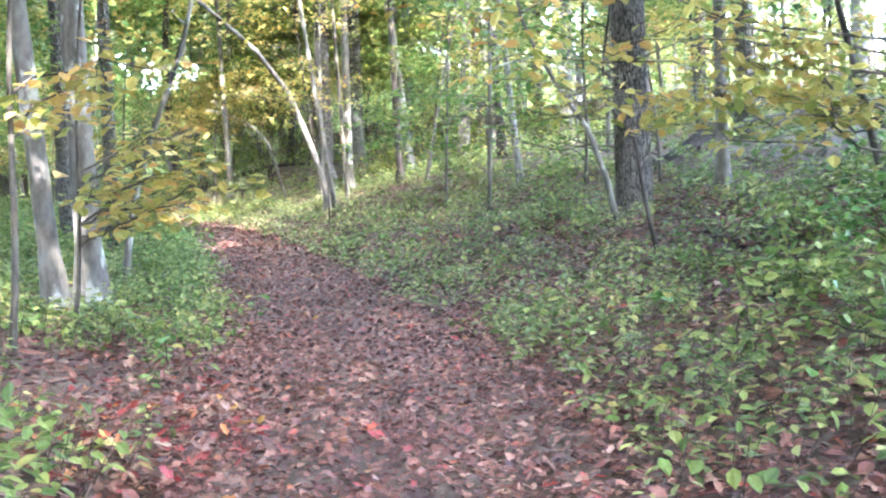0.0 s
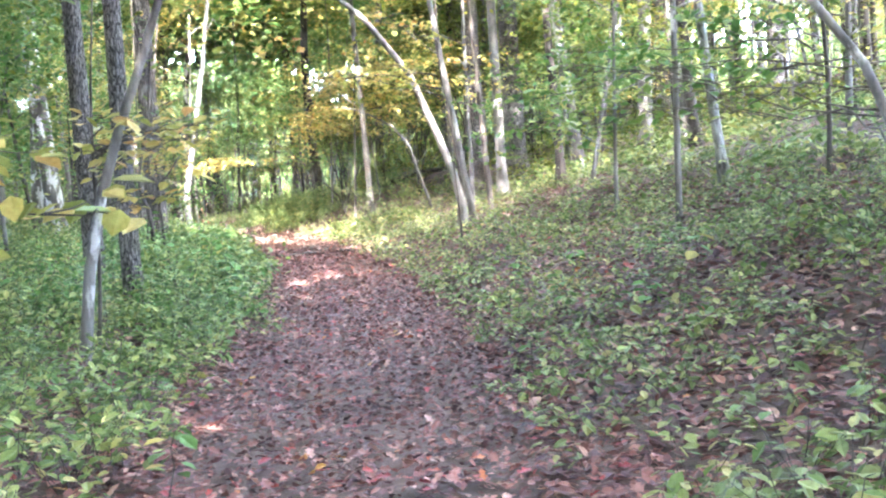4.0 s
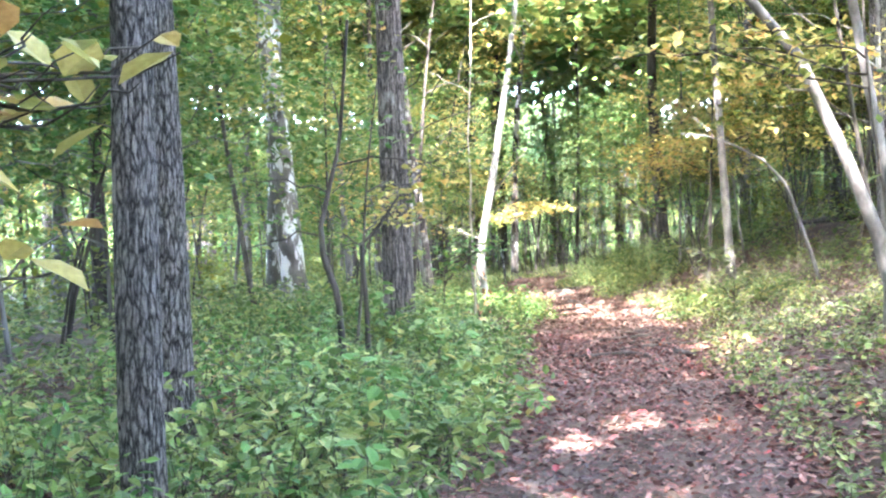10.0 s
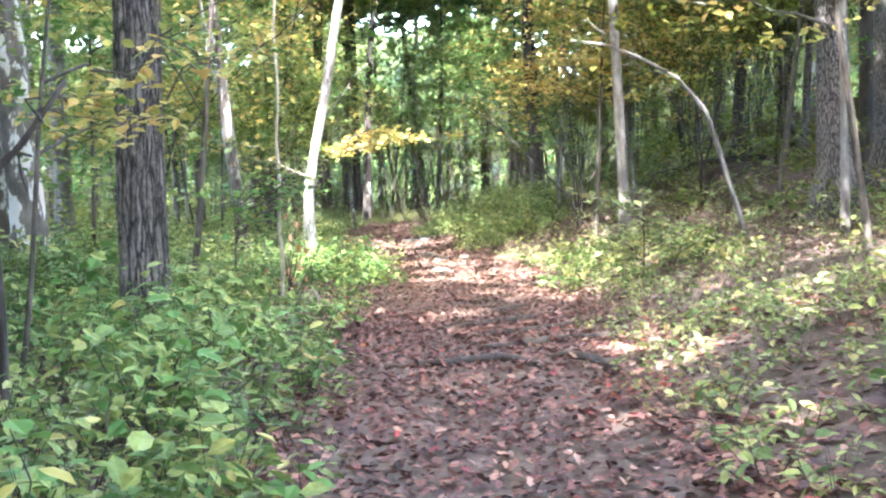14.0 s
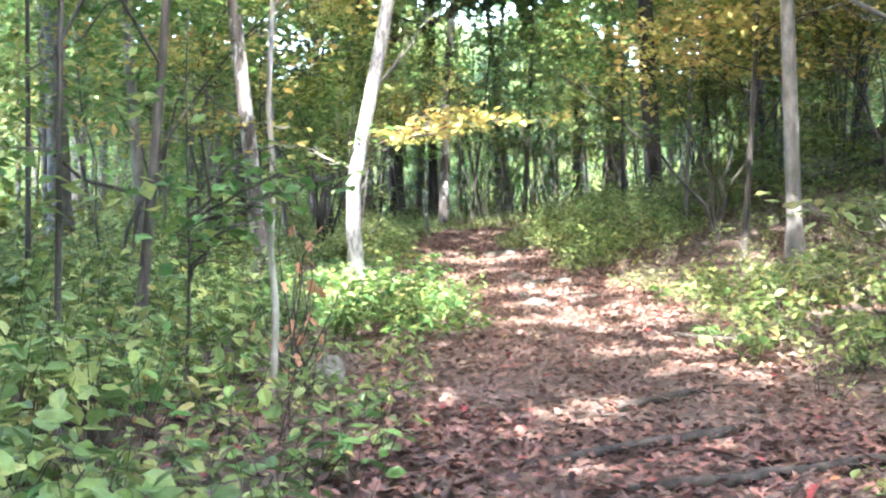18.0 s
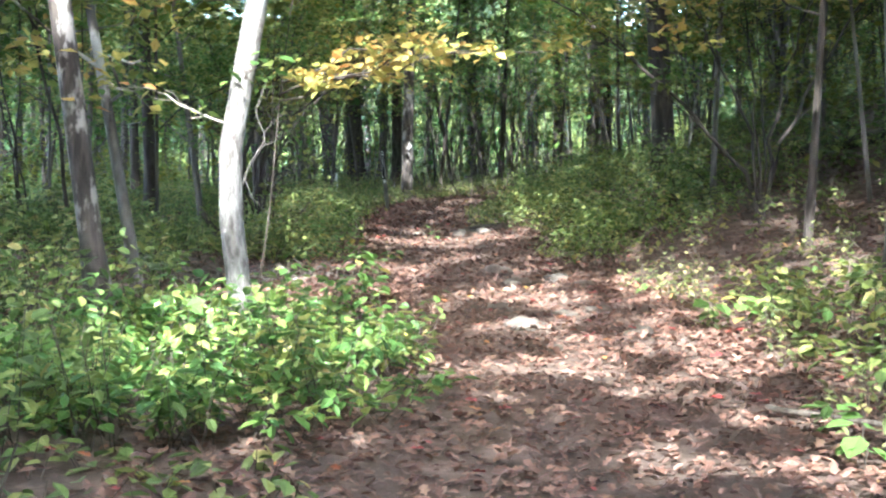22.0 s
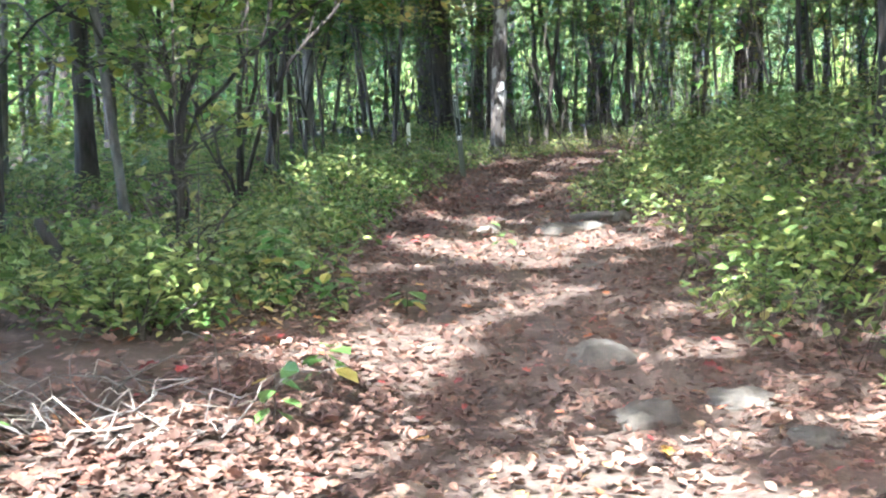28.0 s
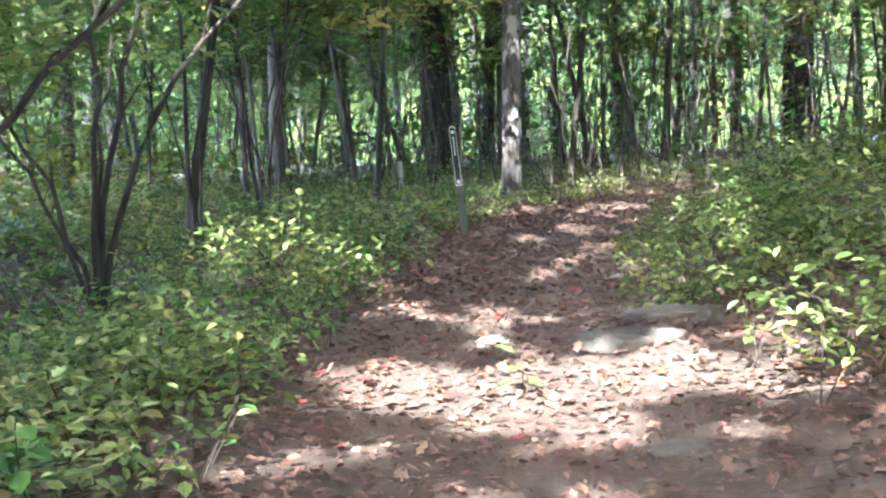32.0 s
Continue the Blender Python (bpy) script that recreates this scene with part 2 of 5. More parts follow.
def trail_offset(x, y):
    """Distance along the trail, offset to its right, and the trail's height, for arrays of places."""
    x, y = np.asarray(x, float), np.asarray(y, float)
    best, lat, zz, along = np.full(x.shape, 1e9), np.zeros(x.shape), np.zeros(x.shape), np.zeros(x.shape)
    run = 0.0
    for a, b in zip(TRAIL[:-1], TRAIL[1:]):
        d = b[:2] - a[:2]
        ln = np.hypot(*d)
        u = np.clip(((x - a[0]) * d[0] + (y - a[1]) * d[1]) / ln ** 2, 0, 1)
        rx, ry = x - a[0] - u * d[0], y - a[1] - u * d[1]
        dist = np.hypot(rx, ry)
        side = np.sign(d[1] * rx - d[0] * ry)
        near = dist < best
        best = np.where(near, dist, best)
        lat = np.where(near, dist * np.where(side == 0, 1, side), lat)
        zz = np.where(near, a[2] + u * (b[2] - a[2]), zz)
        along = np.where(near, run + u * ln, along)
        run += ln
    return along, lat, zz


def wob(x, y, k=1.0, seed=0.0):
    """Smooth, cheap unevenness between about -1 and 1."""
    return (np.sin(x * 1.3 * k + y * 0.7 * k + seed) + np.sin(x * -0.8 * k + y * 1.7 * k + 2.1 + seed * 1.7) + np.sin(x * 2.9 * k + 1.1 * y * k + 4.0 + seed) * 0.5) / 2.5


def ground_z(x, y):
    _, l, z = trail_offset(x, y)
    gentle = np.exp(-((y - 36) / 7) ** 4)
    right, left = np.maximum(l - 1.1 - 0.6 * gentle, 0), np.maximum(-l - 0.8, 0)
    z = z + (0.3 - 0.08 * gentle) * np.minimum(right, 5) + 0.18 * np.clip(right - 5, 0, 6) + 0.03 * np.clip(right - 11, 0, 30) + 0.08 * np.minimum(left, 4)
    worn = np.exp(-(l / 0.75) ** 4) * -0.05
    return z + worn + 0.035 * wob(x, y, 1.1) * np.clip(np.abs(l) - 0.4, 0.25, 2) + 0.012 * wob(x, y, 4.3, 3.0)


def gz(x, y):
    return float(ground_z(np.array([x]), np.array([y]))[0])


# spots that the sun reaches through gaps of the canopy: x, y, half length, half width, turn in degrees
SUNNY = [(-10.4, 39.7, 0.9, 0.45, 30), (-13.3, 45.6, 1.15, 0.95, 20), (-14.6, 47.3, 0.8, 0.35, 10), (-15.2, 49.8, 0.6, 0.2, 10), (-10.6, 42.1, 0.6, 0.22, 20), (-8.7, 37.75, 0.95, 0.28, 8),
         (-11.7, 38.9, 0.75, 1.1, 10), (-10.1, 34.6, 1.2, 1.0, 20), (-11.0, 36.9, 0.55, 1.2, 16), (-7.9, 31.75, 0.7, 0.25, 10), (-6.3, 35.9, 1.0, 0.45, 20), (-8.9, 35.2, 0.7, 0.2, 10),
         (-3.7, 23.4, 0.4, 0.3, 10), (-6.6, 32.9, 0.9, 0.18, 12), (-9.3, 41.0, 0.5, 0.2, 0), (-12.6, 37.6, 0.7, 0.5, 0), (-12.3, 40.9, 0.5, 0.35, 0), (-3.6, 20.6, 0.35, 0.5, 0), (-4.4, 22.4, 0.3, 0.7, 0),
         (-13.4, 41.9, 0.35, 0.3, 0), (-16.6, 48.2, 0.9, 0.7, 0), (-7.7, 31.2, 0.9, 0.16, 12), (-6.9, 31.4, 0.6, 0.14, 12), (-7.6, 33.9, 1.1, 0.16, 12), (-10.55, 36.3, 0.35, 1.1, 16), (-11.4, 39.2, 0.35, 1.6, 16), (-12.1, 41.6, 0.35, 1.2, 16), (-9.6, 33.2, 0.7, 0.6, 0), (-8.0, 36.1, 0.8, 0.3, 15), (-9.4, 36.2, 0.5, 0.4, 10)]


def shaded(p, margin=0.0):
    """True for those points whose shadow misses the sunny spots."""
    s = np.array(SUN_DIR)
    k = (p[:, 2] - 1.3) / s[2]
    qx, qy = p[:, 0] - s[0] * k, p[:, 1] - s[1] * k
    thin = ((qx + 9.9 + 0.42 * (qy - 38)) / 2.4) ** 2 + ((qy - 39) / 12) ** 2 < 1
    open_sky = (((qx + 8.9 + 0.42 * (qy - 36)) / 2.7) ** 2 + ((qy - 35.9) / 3.9) ** 2 < 1)
    ok = ~((thin & (rng.random(len(p)) < 0.28)) | (open_sky & (rng.random(len(p)) < 0.5)))
    for x, y, a, b, turn in SUNNY:
        c, n = math.cos(radians(turn)), math.sin(radians(turn))
        u, v = (qx - x) * c + (qy - y) * n, -(qx - x) * n + (qy - y) * c
        ok &= (u / (a + margin)) ** 2 + (v / (b + margin)) ** 2 > 1
    return ok


# ---- mesh helpers ----
def mesh_of(name, verts, faces, material, smooth=False):
    """faces: one array, or a list of arrays, with three or four corners a row."""
    me = bpy.data.meshes.new(name)
    arrays = faces if isinstance(faces, list) else [faces]
    arrays = [np.asarray(f, np.int32) for f in arrays if len(f)]
    verts = np.asarray(verts, np.float32)
    loops = np.concatenate([f.ravel() for f in arrays])
    sizes = np.concatenate([np.full(len(f), f.shape[1], np.int32) for f in arrays])
    me.vertices.add(len(verts))
    me.vertices.foreach_set("co", verts.ravel())
    me.loops.add(len(loops))
    me.loops.foreach_set("vertex_index", loops)
    me.polygons.add(len(sizes))
    me.polygons.foreach_set("loop_start", np.concatenate([[0], np.cumsum(sizes)[:-1]]).astype(np.int32))
    me.polygons.foreach_set("use_smooth", np.full(len(sizes), smooth))
    me.update(calc_edges=True)
    me.materials.append(material)
    return me


def part(name, mesh, parent=None, label=""):
    ob = new(name, mesh)
    if parent is not None:
        ob.parent = parent
    return tagged(ob, label)


def empty(name, x, y, z, label, category, group=""):
    ob = new(name)
    ob.location = (x, y, z)
    ob.empty_display_size = 0.2
    return tagged(ob, label, category, group)


BROAD = (np.array([(0, 0, 0), (0.27, 0.3, 0.05), (0.25, 0.68, 0.04), (0, 1, -0.1), (-0.25, 0.68, 0.04), (-0.27, 0.3, 0.05)]), np.array([(0, 1, 2, 3), (0, 3, 4, 5)]))
DIAMOND = (np.array([(0, 0, 0), (0.32, 0.5, 0.05), (0, 1, -0.05), (-0.32, 0.5, 0.05)]), np.array([(0, 1, 2, 3)]))
LOBED = (np.array([(0, 0, 0), (0.14, 0.2, 0.05), (0.36, 0.34, 0.1), (0.16, 0.5, 0.03), (0.3, 0.74, 0.08), (0, 1, 0.02), (-0.3, 0.74, 0.1), (-0.16, 0.5, 0.03), (-0.36, 0.34, 0.06), (-0.14, 0.2, 0.05)]),
         np.array([(0, 1, 2, 3), (0, 3, 4, 5), (0, 5, 6, 7), (0, 7, 8, 9)]))


def leaves(template, pos, size, tilt=0.5, yaw=None, droop=0.0, width=1.0):
    """Vertices and faces of one leaf at each place, turned by chance."""
    n = len(pos)
    tv, tf = template
    yaw = rng.uniform(0, 2 * np.pi, n) if yaw is None else yaw
    pitch, roll = rng.normal(-droop, tilt, n), rng.normal(0, tilt, n)
    sc = size * rng.uniform(0.65, 1.3, n)
    wd = width * rng.uniform(0.8, 1.25, n)
    v = tv[None] * np.stack([sc * wd, sc, sc], 1)[:, None]
    c, s = np.cos(roll)[:, None], np.sin(roll)[:, None]
    x, z = v[..., 0] * c + v[..., 2] * s, -v[..., 0] * s + v[..., 2] * c
    y = v[..., 1]
    c, s = np.cos(pitch)[:, None], np.sin(pitch)[:, None]
    y, z = y * c - z * s, y * s + z * c
    c, s = np.cos(yaw)[:, None], np.sin(yaw)[:, None]
    x, y = x * c - y * s, x * s + y * c
    out = np.stack([x, y, z], -1) + pos[:, None]
    k = tv.shape[0]
    f = (tf[None] + (np.arange(n) * k)[:, None, None]).reshape(-1, tf.shape[1])
    return out.reshape(-1, 3), f


def tube(points, radii, seg=8, rough=0.0, flare=0.0, furrow=None):
    """A bent, tapered round stem, uneven by rough, widened at its foot by flare."""
    p = np.asarray(points, float)
    n = len(p)
    d = np.gradient(p, axis=0)
    d /= np.linalg.norm(d, axis=1)[:, None] + 1e-9
    up = np.where(np.abs(d[:, 2:3]) > 0.9, np.array([[1.0, 0, 0]]), np.array([[0, 0, 1.0]]))
    a = np.cross(d, up)
    a /= np.linalg.norm(a, axis=1)[:, None]
    b = np.cross(d, a)
    ang = np.arange(seg) / seg * 2 * np.pi
    r = np.asarray(radii, float)[:, None] * (1 + rough * rng.normal(0, 1, (n, seg)))
    if furrow:
        zz = p[:, 2:3]
        w = ang[None] * furrow[0] / 2 + 1.1 * np.sin(zz * 2.3 + 1) + 0.9 * np.sin(zz * 6.1 + ang[None] * 3)
        r = r * (1 - furrow[1] * (1 - np.abs(np.sin(w)) ** 0.6) * (0.55 + 0.45 * np.sin(zz * 9 + ang[None] * 5)))
    if flare:
        low = np.linspace(0, 1, n) * np.linalg.norm(p[-1] - p[0])
        r = r * (1 + flare * np.exp(-low / 0.22)[:, None] * (1 + 0.5 * np.sin(ang * 4 + 1)[None]))
    v = p[:, None] + a[:, None] * (np.cos(ang)[None] * r)[..., None] + b[:, None] * (np.sin(ang)[None] * r)[..., None]
    i = np.arange(n - 1)[:, None] * seg + np.arange(seg)[None]
    j = np.arange(n - 1)[:, None] * seg + (np.arange(seg)[None] + 1) % seg
    f = np.stack([i, j, j + seg, i + seg], -1).reshape(-1, 4)
    verts = np.concatenate([v.reshape(-1, 3), p[-1:] + d[-1:] * radii[-1]])
    k = (n - 1) * seg + np.arange(seg)
    cap = np.stack([k, (n - 1) * seg + (np.arange(seg) + 1) % seg, np.full(seg, len(verts) - 1)], -1)
    return verts, f, cap


def joined(tubes):
    """Several stems as one set of vertices and faces."""
    vs, qs, ts, off = [], [], [], 0
    for v, q, t in tubes:
        vs.append(v), qs.append(q + off), ts.append(t + off)
        off += len(v)
    return np.concatenate(vs), [np.concatenate(qs), np.concatenate(ts)]


def bent(a, b, n=7, sag=0.0, jitter=0.03):
    """Points from a to b with a sag and some crookedness."""
    a, b = np.asarray(a, float), np.asarray(b, float)
    u = np.linspace(0, 1, n)[:, None]
    p = a + (b - a) * u
    ln = np.linalg.norm(b - a)
    p[:, 2] += sag * ln * 4 * (u * (1 - u))[:, 0]
    p[1:-1] += rng.normal(0, jitter * ln, (n - 2, 3))
    return p


# ---- ground ----
def build_ground():
    xs = np.concatenate([[-400, -200, -120, -80], np.arange(-60, -22, 2.0), np.arange(-22, 8, 0.3), np.arange(8, 50, 2.0), [60, 100, 200, 400]])
    ys = np.concatenate([[-400, -200, -100, -50], np.arange(-30, -6, 2.0), np.arange(-6, 64, 0.3), np.arange(64, 110, 2.0), [130, 200, 300, 500]])
    X, Y = np.meshgrid(xs, ys)
    Z = ground_z(X, Y)
    far = np.maximum(np.abs(X + 8), np.abs(Y - 28))
    Z = np.where(far > 60, np.minimum(Z, 3.5), Z)
    nx, ny = len(xs), len(ys)
    i = (np.arange(ny - 1)[:, None] * nx + np.arange(nx - 1)[None]).ravel()
    f = np.stack([i, i + 1, i + nx + 1, i + nx], -1)
    ob = new("ground", mesh_of("ground", np.stack([X, Y, Z], -1).reshape(-1, 3), f, SOIL, True))
    tagged(ob, "dark leaf-strewn forest soil with a worn footpath", "ground", kind="structure")


build_ground()


def along_trail(n, y0, y1, half, lo=0.0):
    """Places by chance beside the trail between y0 and y1, lo to half metres from its middle."""
    y = rng.uniform(y0, y1, n)
    cx = np.interp(y, TRAIL[:, 1], TRAIL[:, 0])
    side = rng.choice([-1.0, 1.0], n)
    x = cx + side * rng.uniform(lo, half, n) * 1.08
    return x, y


# ---- trees ----
BARK_NAME = {"oak_bark": "furrowed grey-brown bark", "dark_bark": "dark bark", "mottled_bark": "dark bark blotched with pale lichen", "grey_bark": "smooth grey bark", "pale_bark": "pale blotched bark", "flaking_bark": "white flaking bark",
             "shaggy_bark": "shaggy peeling bark", "birch_bark": "white bark", "twig_bark": "thin brown bark", "dry_wood": "bare dry wood", "root_bark": "dark bark"}
VIEW_RIGHT = np.array([0.91, 0.42])


def canopy(x, y):
    """How many leaf sprays the high crown of a tree at x, y carries, and how large they are: close in places and thin
    in others, set by the shade wanted beyond.
    """
    if y < 3:
        return 950, 0.7
    if y < 13:
        return 1550, 0.66
    if x > -1.5 and y < 36:
        return 900, 0.42
    if x < -4.5 and y < 26:
        return 1250 if y < 24 else 1000, 0.88
    if y > 44:
        return 1300, 0.84
    if -9 < x < 8 and y > 28:
        return 1400, 0.73
    return 1000, 0.6



def crown_points(heads, n, spread, flat):
    h = heads[rng.integers(0, len(heads), n)]
    return h + rng.normal(0, 1, (n, 3)) * np.array([spread, spread, spread * flat])


def tree(x, y, dia, height, lean=0.0, bark=GREY, leaf=CROWN, crown="tall", points=None, label="", n_limbs=4, low=None, leaf_n=None, seg=12, furrow=None, group="trees of the wood", limb_len=None):
    """A tree with its trunk, limbs and crown. crown: tall (above 6 m), low (layers from 2 m up) or none."""
    z = gz(x, y) - 0.08
    if points is None:
        n = 12
        h = np.linspace(0, 1, n) ** 1.25 * height
        bow = rng.normal(0, 0.012, 2)
        points = np.stack([VIEW_RIGHT[0] * lean * h + bow[0] * h * np.sin(h * 0.5), VIEW_RIGHT[1] * lean * h + bow[1] * h * np.sin(h * 0.4), h], -1)
    else:
        points = np.asarray(points, float)
    hh = points[:, 2]
    rad = dia / 2 * np.clip(1 - 0.72 * hh / max(hh[-1], 0.1), 0.12, 1)
    top = empty("young_tree" if group.startswith("young") else "tree", x, y, z, label or "forest tree with %s" % BARK_NAME[bark.name.split(".")[0]], "tree", group)
    if furrow:
        fine = np.concatenate([np.arange(0, 6, 0.07), np.linspace(6, hh[-1], 14)])
        points = np.stack([np.interp(fine, hh, points[:, k]) for k in range(3)], -1)
        hh = points[:, 2]
        rad = dia / 2 * np.clip(1 - 0.72 * hh / max(hh[-1], 0.1), 0.12, 1)
        seg = int(furrow[0] * 3.5)
    part("trunk", mesh_of("trunk", *joined([tube(points, rad, seg, 0.01 if furrow else 0.03 if bark in (OAK, SHAGGY, DARK) else 0.012, 0.45 if dia > 0.12 else 0.1, furrow)]), bark, not furrow), top)
    at = lambda q: np.array([np.interp(q, hh, points[:, k]) for k in range(3)])
    heads = []
    first = low if low is not None else (0.42 if crown == "tall" else 0.2) * hh[-1]
    for k in range(n_limbs):
        q = first + (hh[-1] * 0.93 - first) * (k + rng.uniform(0, 0.8)) / n_limbs
        a = at(q)
        ang = rng.uniform(0, 2 * np.pi)
        ln = (limb_len or (0.22 * hh[-1] if crown == "tall" else 0.3 * hh[-1])) * rng.uniform(0.7, 1.25)
        b = a + np.array([np.cos(ang) * ln, np.sin(ang) * ln, ln * rng.uniform(0.1, 0.6)])
        c = bent(a, b, 6, 0.06, 0.03)
        r0 = max(0.012, np.interp(q, hh, rad) * 0.42)
        part("limb", mesh_of("limb", *joined([tube(c, np.linspace(r0, r0 * 0.25, 6), 5, 0.03)]), bark, True), top)
        heads += [c[3], c[4], c[5]]
    if crown != "none":
        heads.append(points[-1])
        heads = np.array(heads)
        if crown == "tall":
            p = crown_points(heads, leaf_n or canopy(x, y)[0], 0.12 * hh[-1], 0.45)
            p = p[shaded(p + np.array([x, y, z]), 0.15)]
            high = p[p[:, 2] > 8.5]
            per = 20
            cl = crown_points(heads[heads[:, 2] < 9.5], 34, 0.9, 0.5) if y > 10 and (heads[:, 2] < 9.5).any() else np.zeros((0, 3))
            fine = np.repeat(cl, per, 0) + rng.normal(0, 1, (len(cl) * per, 3)) * np.array([0.34, 0.34, 0.09])
            fine = fine[shaded(fine + np.array([x, y, z]))]
            v, f = leaves(DIAMOND, high, canopy(x, y)[1], 0.45)
            v2, f2 = leaves(DIAMOND, fine, 0.14, 0.4)
            v, f = np.concatenate([v, v2]), np.concatenate([f, f2 + len(v)])
        else:
            m = leaf_n or 2500
            per = 26
            cl = crown_points(heads, m // per, 0.085 * hh[-1] + 0.2, 0.5)
            p = np.repeat(cl, per, 0) + rng.normal(0, 1, (m // per * per, 3)) * np.array([0.28, 0.28, 0.06])
            p = p[(p[:, 2] > 0.3) & shaded(p + np.array([x, y, z]))]
            v, f = leaves(DIAMOND, p, 0.115, 0.4)
        if len(p):
            part("crown", mesh_of("crown", v, f, leaf), top)
    return top


# trees that stand beside the trail
rng = np.random.default_rng(11)
tree(2.35, 14.9, 0.46, 17, -0.01, OAK, furrow=(20, 0.09), label="large oak with furrowed grey-brown bark beside the trail")
tree(3.32, 14.4, 0.16, 11, 0.0, GREY)
tree(-3.8, 11.9, 0.22, 14, -0.1, PALE, label="pale blotched tree leaning over the undergrowth")
tree(-3.5, 12.05, 0.28, 15, -0.03, PALE, YELLOW, label="pale blotched tree standing close beside its twin")
tree(-4.08, 15.48, 0.1, 7, 0, PALE, YELLOW, points=[(0, 0, 0), (0.08, 0.05, 0.8), (0.2, 0.11, 1.4), (0.36, 0.19, 1.95), (0.52, 0.27, 2.4), (0.8, 0.35, 3.2), (1.1, 0.5, 4.6), (1.3, 0.7, 6.5)], crown="low", low=2.3, leaf_n=700, label="slender pale sapling leaning towards the trail")
tree(-5.14, 19.0, 0.225, 16, -0.02, OAK, furrow=(16, 0.14), low=7, label="straight tree with furrowed dark bark close to the trail")
tree(-6.45, 20.9, 0.27, 16, 0.0, OAK, low=7, furrow=(16, 0.14))
tree(-11.8, 30.8, 0.42, 15, -0.07, SYCAMORE, seg=16, low=6, label="thick sycamore with white flaking bark")
tree(-12.4, 31.0, 0.26, 13, 0.03, SYCAMORE, low=6)
tree(-8.3, 27.6, 0.4, 14, 0.0, SHAGGY, furrow=(14, 0.2), low=7, label="thick dark tree with shaggy peeling bark")
tree(-11.75, 35.57, 0.17, 14, -0.09, MOTTLED, low=6)
tree(-8.6, 30.4, 0.042, 5, 0.03, DRY, points=[(0, 0, 0), (0.035, 0.015, 0.3), (0.045, 0.02, 0.65), (0.02, 0.01, 0.95), (0.04, 0.015, 1.35), (0.02, 0.01, 1.8), (0.05, 0.02, 2.3), (0.03, 0.01, 2.9), (0.1, 0.04, 3.9), (0.14, 0.06, 5.0)], crown="low", n_limbs=3, leaf_n=300, low=3.2, label="thin white sapling in the undergrowth", limb_len=0.6)
tree(-6.8, 39.2, 0.19, 13, -0.03, GREY, low=6)
tree(-10.3, 47.0, 0.36, 15, -0.02, DARK, low=6)
tree(-3.5, 37.2, 0.5, 16, 0.0, OAK, low=7)
tree(-2.7, 38.6, 0.6, 16, 0.0, OAK, low=7)
tree(-0.9, 36.0, 0.28, 13, -0.12, PALE, low=6)
tree(1.75, 35.7, 0.35, 14, -0.1, PALE, low=6)
tree(1.4, 21.5, 0.13, 9, -0.12, BIRCH, low=5)
tree(1.4, 27.5, 0.2, 11, -0.08, DARK, low=5)
tree(-18.05, 55.0, 0.28, 15, 0.06, MOTTLED, furrow=(12, 0.14), low=7, label="tree with peeling bark and a white painted blaze")
tree(-21.2, 58.9, 0.45, 15, -0.02, DARK, low=6)
tree(-20.6, 60.2, 0.3, 15, 0.0, DARK, low=6)
# added oaks outside the view, whose long limbs shade the trail ahead
for x, y in [(2.9, 4.6), (3.5, 7.0), (-3.4, 5.0), (4.1, 9.0)]:
    tree(x, y, 0.3, 16, 0.0, OAK, low=7, n_limbs=6, limb_len=4.2)
birch_pts = [(0.0, 0, 0), (-0.02, 0, 0.4), (-0.06, -0.02, 0.9), (-0.05, -0.02, 1.35), (0.05, 0.03, 1.9), (0.2, 0.1, 2.7), (0.33, 0.16, 3.5), (0.52, 0.23, 4.6), (0.72, 0.3, 6.0), (0.9, 0.4, 8.0), (1.1, 0.5, 11.0)]
birch = tree(-10.62, 35.5, 0.16, 11, 0, BIRCH, YELLOW, points=birch_pts, low=5, label="slender birch with a bright white, kinked trunk")
lean_pts = [(0.02, 0, 0), (0.0, 0, 0.5), (-0.1, -0.02, 1.0), (-0.35, -0.06, 1.75), (-0.72, -0.12, 2.7), (-1.35, -0.3, 3.6), (-2.2, -0.5, 4.4), (-3.6, -0.8, 5.6), (-4.6, -1.1, 7.0)]
tree(-2.52, 26.4, 0.15, 7, 0, GREY, points=lean_pts, crown="low", leaf=YELLOW, low=4.2, leaf_n=1300, label="grey tree arching over towards the trail")
tree(-2.35, 26.7, 0.12, 10, -0.14, GREY, low=5)
tree(-2.1, 27.1, 0.1, 10, -0.05, TWIG, low=5)

# ---- wood behind: tall trees, then a lower storey ----
rng = np.random.default_rng(12)
taken = [(o.location.x, o.location.y) for o in scene.objects if o.name.startswith("tree")]


def free_place(x, y, gap):
    return all((x - a) ** 2 + (y - b) ** 2 > gap * gap for a, b in taken)


def far_from_path(x, y, d):
    return abs(float(trail_offset(np.array([x]), np.array([y]))[1][0])) > d


